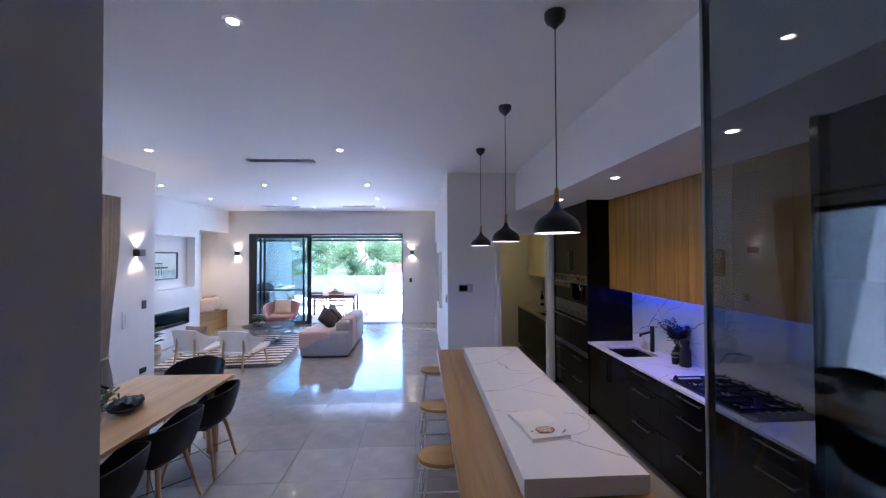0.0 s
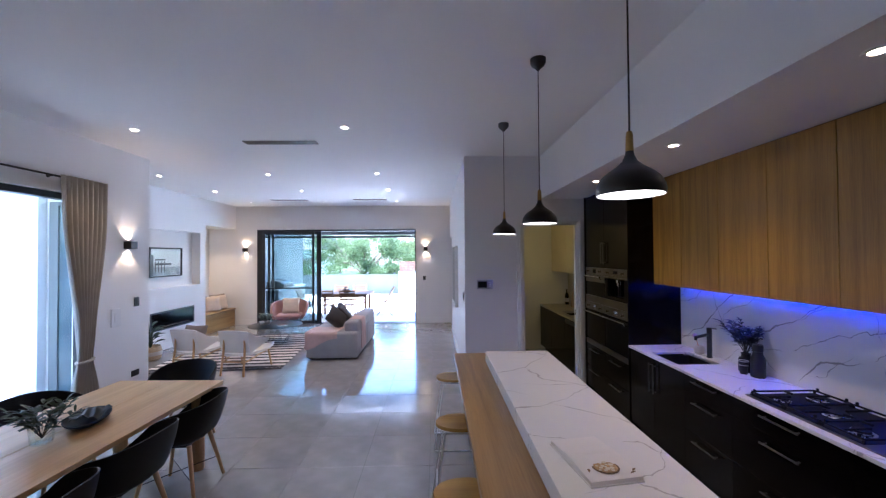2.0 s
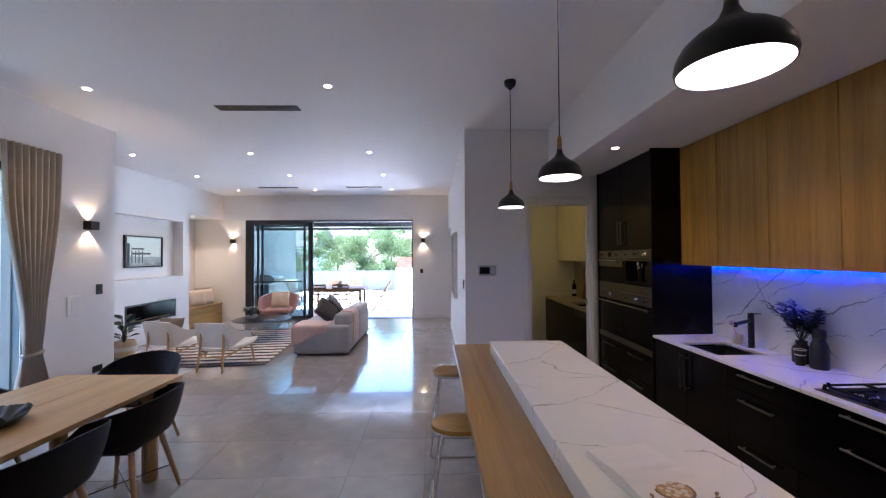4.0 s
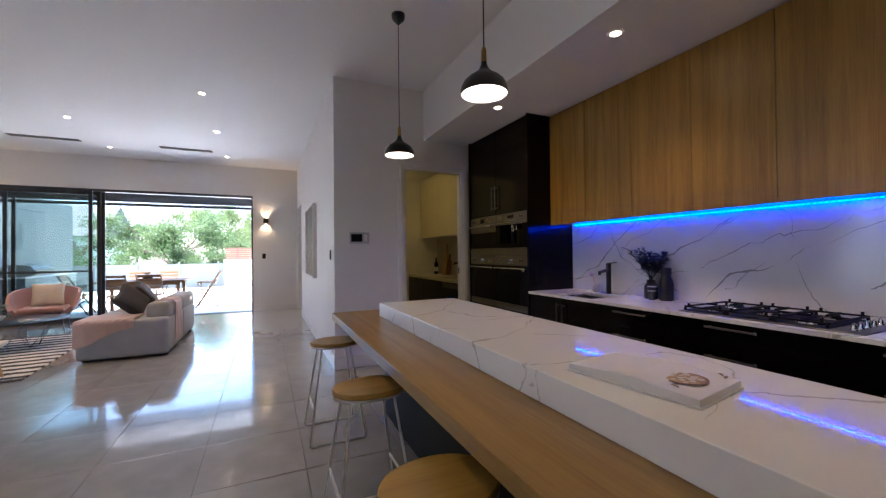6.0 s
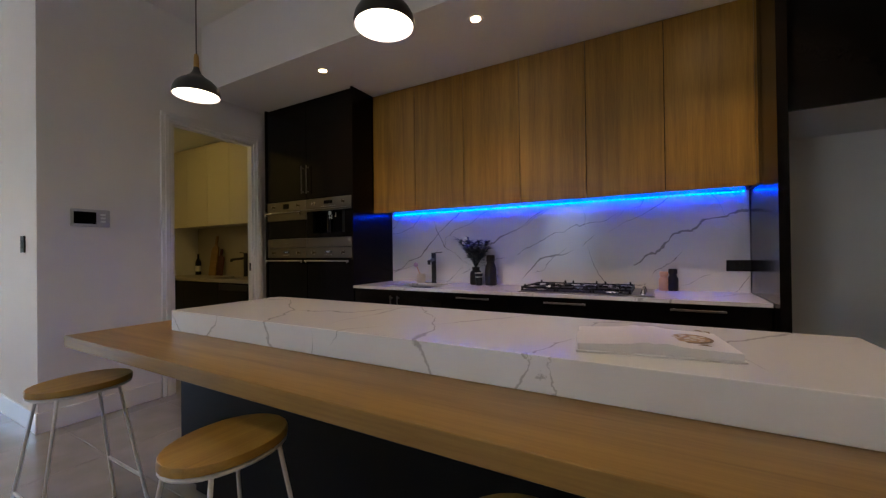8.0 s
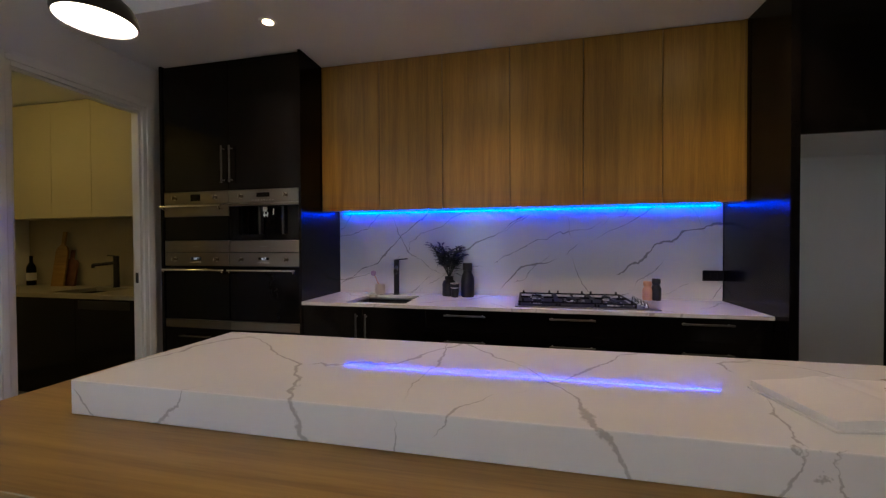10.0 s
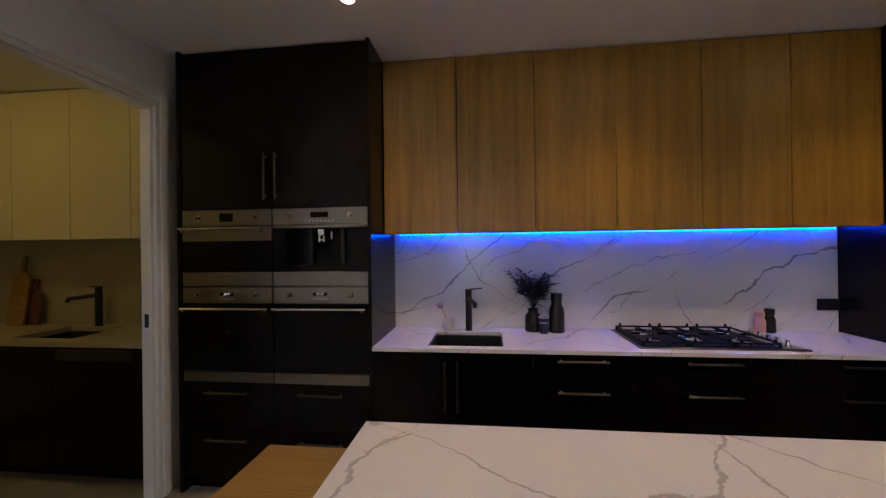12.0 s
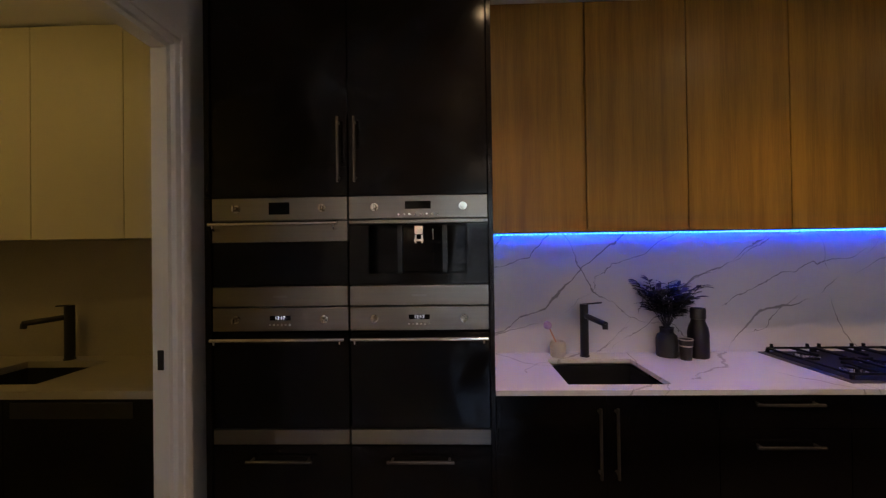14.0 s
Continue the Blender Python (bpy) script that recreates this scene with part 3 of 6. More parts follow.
# ---- lamps ----
def downlight(x, y, z, power):
    ob = thing("downlight", "round white recessed downlight, switched on", "downlight", (x, y, z), 0, "recessed downlights")
    part("trim_ring", lathe([(0.030, -0.001), (0.032, -0.006), (0.050, -0.005), (0.052, -0.001), (0.030, -0.001)], 24), WHITEMETAL, ob)
    part("lamp_lens", lathe([(0, -0.003), (0.030, -0.003)], 24), MAT_DOWN, ob, "glowing warm lens")
    lp = new("downlight_beam", bpy.data.lights.new("downlight_beam", "SPOT"))
    lp.data.energy, lp.data.color, lp.data.spot_size, lp.data.spot_blend, lp.data.shadow_soft_size = power, (1.0, 0.66, 0.34), radians(108), 0.8, 0.042
    lp.matrix_world = look((x, y, z - 0.012), (x, y, 0))


for dx, dy in ((-0.72, 3.47), (-3.05, 3.5), (-0.68, 6.13), (-3.035, 6.21), (-0.68, 8.53), (-2.58, 8.59), (-4.5, 8.68), (-0.68, 10.21), (-2.58, 10.26), (-4.495, 10.36), (-0.68, 11.98), (-2.58, 11.98), (-4.5, 12.05)):
    downlight(dx, dy, H, BEAM_LIVING if dy > 8 else BEAM_DINING)
for dy in (3.355, 4.68, 6.068):
    downlight(2.10, dy, LOW, BEAM_KITCHEN)
downlight(-5.68, 12.15, 2.705, BEAM_ALCOVE)


def pendant(x, y):
    ob = thing("pendant_lamp", "matt black bell pendant lamp with timber neck", "pendant lamp", (x, y, 0), 0, "pendants over the island")
    zb = 2.146
    part("ceiling_rose", lathe([(0, H - 0.088), (0.010, H - 0.085), (0.022, H - 0.07), (0.046, H - 0.05), (0.056, H - 0.03), (0.057, H - 0.001), (0, H - 0.001)], 24), BLACKMETAL, ob)
    part("cord", rod((0, 0, zb + 0.24), (0, 0, H - 0.07), 0.0035, seg=6), BLACKMETAL, ob)
    part("neck", lathe([(0, zb + 0.248), (0.010, zb + 0.245), (0.013, zb + 0.23), (0.015, zb + 0.165), (0, zb + 0.16)], 16), OAK_SEAT, ob, "pale turned timber neck")
    outer = [(0.016, 0.175), (0.019, 0.155), (0.032, 0.13), (0.060, 0.108), (0.095, 0.088), (0.122, 0.066), (0.138, 0.040), (0.1435, 0.016), (0.140, 0.0)]
    inner = [(0.136, 0.001), (0.1395, 0.016), (0.134, 0.039), (0.118, 0.063), (0.092, 0.083), (0.058, 0.102), (0.030, 0.122), (0, 0.128)]
    sh = part("shade", lathe([(r * 0.87, z + zb) for r, z in outer + inner[:1]], 40), BLACKMETAL, ob)
    part("lining", lathe([(r * 0.87, z + zb) for r, z in inner], 40), SHADE_IN, sh, "white enamel inside of the shade")
    part("diffuser", lathe([(0, zb + 0.02), (0.104, zb + 0.02), (0.117, zb + 0.014)], 32), MAT_PEND, ob, "glowing opal diffuser")


for px, py in ((1.066, 3.316), (1.078, 4.632), (1.071, 6.012)):
    pendant(px, py)


def sconce(x, y, z, turn):
    """A black box that throws light up and down a wall; its back is at local y = 0, it faces -y."""
    ob = thing("wall_sconce", "black cube wall light glowing up and down", "wall light", (x, y, z), turn, "up-and-down wall lights")
    bm = add_box(add_box(add_box(B(), -0.055, -0.049, -0.1, 0, -0.05, 0.05), 0.049, 0.055, -0.1, 0, -0.05, 0.05), -0.049, 0.049, -0.1, -0.094, -0.05, 0.05)
    add_box(bm, -0.049, 0.049, -0.006, 0, -0.05, 0.05)
    add_box(bm, -0.049, 0.049, -0.094, -0.006, -0.006, 0.006)
    part("housing", bm, BLACKMETAL, ob)
    m = pose(x, y, z, 0, 0, turn)
    for s in (1, -1):
        lp = new("wall_light_beam", bpy.data.lights.new("wall_light_beam", "SPOT"))
        lp.data.energy, lp.data.color, lp.data.spot_size, lp.data.spot_blend, lp.data.shadow_soft_size = SCONCE, (1.0, 0.66, 0.34), radians(92), 0.25, 0.012
        lp.matrix_world = look(m @ Vector((0, -0.034, 0.045 * s)), m @ Vector((0, -0.034, s)))


sconce(-3.84, 7.138, 2.087, 90)
sconce(-5.05, 12.893, 2.115, 0)
sconce(0.05, 12.893, 2.112, 0)


def vent(x0, x1, y0, y1):
    ob = thing("ceiling_vent", "slim grey linear air vent in the ceiling", "air vent", ((x0 + x1) / 2, (y0 + y1) / 2, H), 0, "linear ceiling vents")
    w, d = (x1 - x0) / 2, (y1 - y0) / 2
    part("frame", add_box(add_box(box(-w, w, -d, -d + 0.012, -0.008, 0), -w, w, d - 0.012, d, -0.008, 0), -w, -w + 0.012, -d + 0.012, d - 0.012, -0.008, 0), STEEL, ob)
    part("backing", box(-w + 0.012, w, -d + 0.012, d - 0.012, -0.003, 0), BLACKMETAL, ob)
    for k in range(2):
        yy = -d + 0.012 + (k + 1) * (2 * d - 0.024) / 3
        part("slat", box(-w + 0.012, w, yy - 0.006, yy + 0.006, -0.009, -0.003), STEEL, ob)


vent(-2.05, -1.15, 6.62, 6.76)
vent(-3.82, -2.90, 11.58, 11.72)
vent(-1.75, -0.90, 11.56, 11.70)


# ---- kitchen ----
def handle(parent, p0, p1, out=(-1, 0, 0), r=0.006):
    """A bar handle between two points, standing off along out."""
    p0, p1, o = Vector(p0), Vector(p1), Vector(out)
    d = (p1 - p0).normalized()
    bm = B()
    add_rod(bm, p0 + o * 0.032, p1 + o * 0.032, r, seg=10)
    for p in (p0 + d * 0.02, p1 - d * 0.02):
        add_rod(bm, p, p + o * 0.032, r * 0.8, seg=8)
    return part("handle", bm, HANDLE, parent, "brushed steel bar handle")


def tall_unit():
    """The oven tower: carcass, doors, drawers. Appliances are things of their own."""
    y0, y1, ym, xf = 6.07, 7.292, 6.684, 2.455
    ob = thing("oven_tower", "tall black cabinet tower with built-in ovens", "tall cabinet", (2.755, 6.678, 0))
    o = Vector((2.755, 6.678, 0))

    def lb(x0, x1, a, b, z0, z1, bev=0.0015):
        return box(x0 - o.x, x1 - o.x, a - o.y, b - o.y, z0, z1, bev)
    part("side_panel", lb(2.445, 3.05, y0, y0 + 0.02, 0, LOW), BLACK, ob)
    part("side_panel", lb(2.445, 3.05, y1 - 0.012, y1 + 0.012, 0, LOW), BLACK, ob)
    part("upper_carcass", lb(2.49, 3.05, y0 + 0.02, y1 - 0.012, 1.75, LOW), BLACK, ob)
    part("lower_carcass", lb(2.49, 3.05, y0 + 0.02, y1 - 0.012, 0.1, 0.69), BLACK, ob)
    part("shelf", lb(2.49, 3.05, y0 + 0.02, y1 - 0.012, 1.262, 1.275), BLACK, ob)
    part("kickboard", lb(2.52, 2.54, y0 + 0.02, y1 - 0.012, 0, 0.1), BLACK, ob)
    for a, b, hy in ((y0 + 0.022, ym - 0.002, ym - 0.035), (ym + 0.002, y1 - 0.014, ym + 0.035)):
        d = part("door", lb(xf, 2.488, a, b, 1.745, LOW - 0.012), BLACK, ob)
        handle(d, (xf - o.x, hy - o.y, 1.80), (xf - o.x, hy - o.y, 2.075))
        mid = (a + b) / 2
        for z0, z1, hz in ((0.395, 0.685, 0.63), (0.104, 0.391, 0.342)):
            w = part("drawer", lb(xf, 2.488, a, b, z0, z1), BLACK, ob)
            handle(w, (xf - o.x, mid - 0.14 - o.y, hz), (xf - o.x, mid + 0.14 - o.y, hz))


tall_unit()


def knob(parent, x, y, z):
    bm = rod((x, y, z), (x - 0.004, y, z), 0.017, seg=18)
    add_rod(bm, (x - 0.004, y, z), (x - 0.026, y, z), 0.011, 0.009, 14)
    add_box(bm, x - 0.034, x - 0.024, y - 0.003, y + 0.003, z - 0.014, z + 0.014, 0.001)
    part("knob", bm, KNOB, parent, "chrome control knob")


def towel_bar(parent, x, y0, y1, z):
    bm = rod((x - 0.045, y0, z), (x - 0.045, y1, z), 0.0075, seg=12)
    for yy in (y0 + 0.018, y1 - 0.018):
        add_tube(bm, [(x, yy, z - 0.022), (x - 0.03, yy, z - 0.024), (x - 0.043, yy, z - 0.016), (x - 0.045, yy, z)], 0.006, 8)
    part("handle", bm, CHROME, parent, "polished steel towel-bar handle")


def clock_digits(parent, x, yc, zc):
    """The lit 12:17 display, as thin text."""
    cu = bpy.data.curves.new("clock_text", "FONT")
    cu.body, cu.size, cu.align_x, cu.align_y = "12:17", 0.020, "CENTER", "CENTER"
    tmp = new("clock_text", cu)
    me = bpy.data.meshes.new_from_object(tmp.evaluated_get(bpy.context.evaluated_depsgraph_get()))
    bpy.data.objects.remove(tmp)
    me.transform(Matrix.Translation((x, yc, zc)) @ Matrix(((0, 0, -1, 0), (-1, 0, 0, 0), (0, 1, 0, 0), (0, 0, 0, 1))))
    me.materials.append(MAT_CLOCK)
    t = new("clock_text", me)
    t.parent = parent


def appliances():
    xf = 2.452
    for k, (a, b) in enumerate(((6.688, 7.275), (6.092, 6.681))):
        yc = (a + b) / 2
        # lower wall oven
        ov = thing("wall_oven", "built-in oven, black glass door under brushed steel fascia", "oven", (0, yc, 0.69), 0, "built-in ovens")
        z = lambda v: v - 0.69
        part("bottom_trim", box(xf, 2.49, a - yc, b - yc, z(0.69), z(0.752), 0.001), STEEL, ov)
        dr = part("door", box(xf + 0.004, 2.49, a - yc, b - yc, z(0.756), z(1.165), 0.002), DARKGLASS, ov, "black glass oven door")
        towel_bar(dr, xf + 0.004, a - yc + 0.008, b - yc - 0.012, z(1.142))
        fa = part("fascia", box(xf, 2.49, a - yc, b - yc, z(1.172), z(1.272), 0.002), STEEL, ov)
        knob(ov, xf, yc - yc + 0.19, z(1.222))
        knob(ov, xf, -0.19, z(1.222))
        ds = part("display", box(xf - 0.002, xf, -0.045, 0.045, z(1.218), z(1.238), 0.0005), DARKGLASS, fa, "black clock display")
        clock_digits(ds, xf - 0.003, 0, z(1.228))
        for j in range(6):
            part("button", rod((xf, -0.042 + j * 0.017, z(1.199)), (xf - 0.004, -0.042 + j * 0.017, z(1.199)), 0.0045, seg=10), CHROME, fa)
        part("body", box(2.49, 3.0, a - yc, b - yc, z(0.70), z(1.26)), BLACKMETAL, ov)
        # filler fascia between the two rows
        wd = thing("warming_drawer", "slim brushed steel warming drawer front", "drawer", (0, yc, 1.277), 0, "steel warming drawers")
        part("front", box(xf, 2.49, a - yc, b - yc, 0.0, 0.085, 0.002), STEEL, wd)
        part("body", box(2.49, 3.0, a - yc, b - yc, 0.0, 0.08), BLACKMETAL, wd)
        part("logo_bar", box(xf - 0.0015, xf, -0.03, 0.03, 0.038, 0.046), surface("etched_grey", (0.25, 0.24, 0.22), 0.5, 0.6, bump=0.0), wd, "small etched grey mark")
    # compact oven
    yc, a, b = 6.9815, 6.688, 7.275
    co = thing("compact_oven", "compact steel oven with black glass door", "oven", (0, yc, 1.366), 0)
    z = lambda v: v - 1.366
    part("fascia", box(xf, 2.49, a - yc, b - yc, z(1.645), z(1.742), 0.002), STEEL, co)
    dr = part("door", box(xf + 0.004, 2.49, a - yc, b - yc, z(1.366), z(1.552), 0.002), DARKGLASS, co, "black glass oven door")
    ub = part("door_band", box(xf, 2.49, a - yc, b - yc, z(1.552), z(1.638), 0.002), STEEL, co)
    towel_bar(ub, xf, a - yc + 0.03, b - yc - 0.012, z(1.628))
    for yy in (0.185, -0.185):
        knob(co, xf, yy, z(1.695))
    part("display", box(xf - 0.002, xf, -0.045, 0.045, z(1.67), z(1.722), 0.0005), DARKGLASS, co, "black display")
    part("body", box(2.49, 3.0, a - yc, b - yc, 0, z(1.74)), BLACKMETAL, co)
    # coffee machine
    yc, a, b = 6.3865, 6.092, 6.681
    cm = thing("coffee_machine", "built-in coffee machine with steel fascia, black front", "coffee machine", (0, yc, 1.366), 0)
    part("fascia", box(xf, 2.49, a - yc, b - yc, z(1.645), z(1.742), 0.002), STEEL, cm)
    part("trim_bar", box(xf - 0.004, 2.49, a - yc, b - yc, z(1.625), z(1.64), 0.001), STEEL, cm)
    part("front", add_box(add_box(box(xf + 0.004, 2.49, a - yc, a - yc + 0.09, 0, z(1.622)), xf + 0.004, 2.49, b - yc - 0.08, b - yc, 0, z(1.622)), xf + 0.004, 2.49, a - yc + 0.09, b - yc - 0.08, 0, z(1.41)), DARKGLASS, cm)
    part("recess", box(2.56, 2.62, a - yc + 0.09, b - yc - 0.08, z(1.41), z(1.622)), DARKGLASS, cm)
    for yy in (0.08, -0.12):
        part("recess_rib", box(2.53, 2.56, yy, yy + 0.02, z(1.41), z(1.622)), BLACKMETAL, cm)
    bm = box(2.47, 2.55, -0.02, 0.02, z(1.575), z(1.618), 0.004)
    for yy in (-0.014, 0.014):
        add_rod(bm, (2.485, yy, z(1.578)), (2.485, yy, z(1.54)), 0.006, seg=10)
    add_box(bm, 2.478, 2.492, -0.02, 0.02, z(1.548), z(1.558))
    part("spout", bm, CHROME, cm, "chrome twin coffee spout")
    part("steam_wand", rod((2.49, -0.06, z(1.60)), (2.485, -0.062, z(1.555)), 0.005, seg=8), CHROME, cm)
    for yy in (0.185, -0.19):
        knob(cm, xf, yy, z(1.695))
    part("display", box(xf - 0.002, xf, -0.055, 0.055, z(1.685), z(1.718), 0.0005), DARKGLASS, cm, "black display")
    for j in range(8):
        part("button", rod((xf, -0.085 + j * 0.024, z(1.662)), (xf - 0.004, -0.085 + j * 0.024, z(1.662)), 0.0045, seg=10), CHROME, cm)
    part("body", box(2.63, 3.0, a - yc, b - yc, 0, z(1.74)), BLACKMETAL, cm)


appliances()


def base_units():
    xf = 2.455
    runs = [("sink_cabinet", 5.15, 6.07, "doors"), ("drawer_unit", 4.62, 5.15, "drawers"), ("drawer_unit", 3.81, 4.62, "drawers"), ("drawer_unit", 3.14, 3.81, "drawers")]
    for name, a, b, what in runs:
        yc = (a + b) / 2
        ob = thing(name, "black kitchen base unit with slim steel handles", "base cabinet", (2.75, yc, 0), 0, "kitchen base units")
        part("carcass", box(2.475 - 2.75, 0.28, a - yc, b - yc, 0.1, 0.66 if what == "doors" else 0.897), BLACK, ob)
        part("kickboard", box(2.53 - 2.75, 2.545 - 2.75, a - yc, b - yc, 0, 0.1), BLACK, ob)
        x = xf - 2.75
        if what == "doors":
            for p, q, hy in ((a, yc, yc - 0.035), (yc, b, yc + 0.035)):
                d = part("door", box(x, x + 0.018, p - yc + 0.0015, q - yc - 0.0015, 0.104, 0.895, 0.001), BLACK, ob)
                handle(d, (x, hy - yc, 0.56), (x, hy - yc, 0.85))
        else:
            for z0, z1, hz in ((0.755, 0.895, 0.862), (0.43, 0.752, 0.69), (0.104, 0.427, 0.37)):
                d = part("drawer", box(x, x + 0.018, a - yc + 0.0015, b - yc - 0.0015, z0, z1, 0.001), BLACK, ob)
                handle(d, (x, -0.135, hz), (x, 0.135, hz))


base_units()


def bench_with_sink():
    """Worktop with a real cut-out for the undermounted sink."""
    ob = thing("kitchen_benchtop", "white veined stone benchtop with sink cut-out", "benchtop", (2.74, 4.6, 0.885))
    z0, z1 = 0.013, 0.035
    X = lambda v: v - 2.74
    Y = lambda v: v - 4.6
    bm = B()
    add_box(bm, X(2.44), X(2.51), Y(3.14), Y(6.07), z0, z1)
    add_box(bm, X(2.90), X(3.03), Y(3.14), Y(6.07), z0, z1)
    add_box(bm, X(2.51), X(2.90), Y(3.14), Y(5.31), z0, z1)
    add_box(bm, X(2.51), X(2.90), Y(5.75), Y(6.07), z0, z1)
    bmesh.ops.remove_doubles(bm, verts=bm.verts, dist=1e-4)
    part("slab", bm, STONE_BENCH, ob)
    sk = thing("kitchen_sink", "black undermount sink bowl", "sink", (2.705, 5.53, 0.68))
    bm = B()
    w, d, h = 0.205, 0.23, 0.204
    add_box(bm, -w, w, -d, d, 0.0, 0.01)
    for x0, x1, y0, y1 in ((-w, -w + 0.012, -d, d), (w - 0.012, w, -d, d), (-w + 0.012, w - 0.012, -d, -d + 0.012), (-w + 0.012, w - 0.012, d - 0.012, d)):
        add_box(bm, x0, x1, y0, y1, 0.01, h)
    part("bowl", bm, BLACKMETAL, sk)
    part("drain", lathe([(0, 0.013), (0.03, 0.013), (0.042, 0.0105)], 20), CHROME, sk)


bench_with_sink()
sp = whole("splashback", box(3.03, 3.05, 3.14, 6.07, 0.92, 1.62), STONE_SPLASH, "white stone splashback with grey veins", "splashback", smooth=False)
ep = whole("end_panel", box(2.33, 3.05, 3.09, 3.135, 0, LOW, 0.001), BLACK, "tall black end panel beside the fridge space", "panel", smooth=False)


def upper_units():
    ys = [6.066, 5.582, 5.092, 4.602, 4.111, 3.62, 3.15]
    for b, a in zip(ys, ys[1:]):
        yc = (a + b) / 2
        ob = thing("wall_cabinet", "oak veneer wall cabinet with plain door", "wall cabinet", (2.88, yc, 1.59), 0, "oak wall cabinets")
        # carcass coloured black to deepen the shade in the door gaps
        part("carcass", box(-0.130, 0.17, a - yc, b - yc, 0.012, LOW - 1.59), BLACK, ob)
        part("door", box(-0.150, -0.132, a - yc + 0.0022, b - yc - 0.0022, 0.0, LOW - 1.59 - 0.008, 0.0012), OAK, ob)


upper_units()
whole("filler_strip", box(2.74, 3.05, 3.136, 3.149, 1.602, LOW), OAK, "narrow oak filler strip by the end panel", "filler", smooth=False)


def led_strip():
    ob = thing("led_strip", "blue LED strip lit under the wall cabinets", "strip light", (3.014, 4.6, 1.59))
    # the thin back lip is added to hold blue light off the splashback
    part("channel_and_shield_lip", add_box(box(-0.008, 0.008, -1.44, 1.43, 0.004, 0.0115), 0.006, 0.008, -1.44, 1.43, -0.001, 0.004), WHITEMETAL, ob)
    bm = B()
    n = 104
    for k in range(n):
        y = -1.43 + 2.85 * k / (n - 1)
        add_box(bm, -0.004, 0.004, y - 0.0045, y + 0.0045, 0.0, 0.004)
    tagged(part("diodes", bm, MAT_LED, ob, "row of glowing blue diodes", False), kind="stuff")


led_strip()


def tap(name, x, y, z, s=1.0, turn=0.0):
    ob = thing(name, "matt black mixer tap with angled spout", "tap", (x, y, z), turn)
    part("column", lathe([(0, 0.0), (0.026 * s, 0.0), (0.026 * s, 0.006), (0.0225 * s, 0.008), (0.0225 * s, 0.285 * s), (0, 0.288 * s)], 20), BLACKMETAL, ob)
    part("spout", add_rod(rod((0, 0, 0.225 * s), (-0.17 * s, -0.05, 0.205 * s), 0.0145 * s, seg=14), (-0.165 * s, -0.0485, 0.206 * s), (-0.168 * s, -0.049, 0.18 * s), 0.0135 * s, seg=12), BLACKMETAL, ob)
    part("lever", rod((0, 0, 0.284 * s), (0.0, -0.095 * s, 0.292 * s), 0.0045, seg=8), BLACKMETAL, ob)


tap("kitchen_tap", 2.955, 5.53, 0.92)


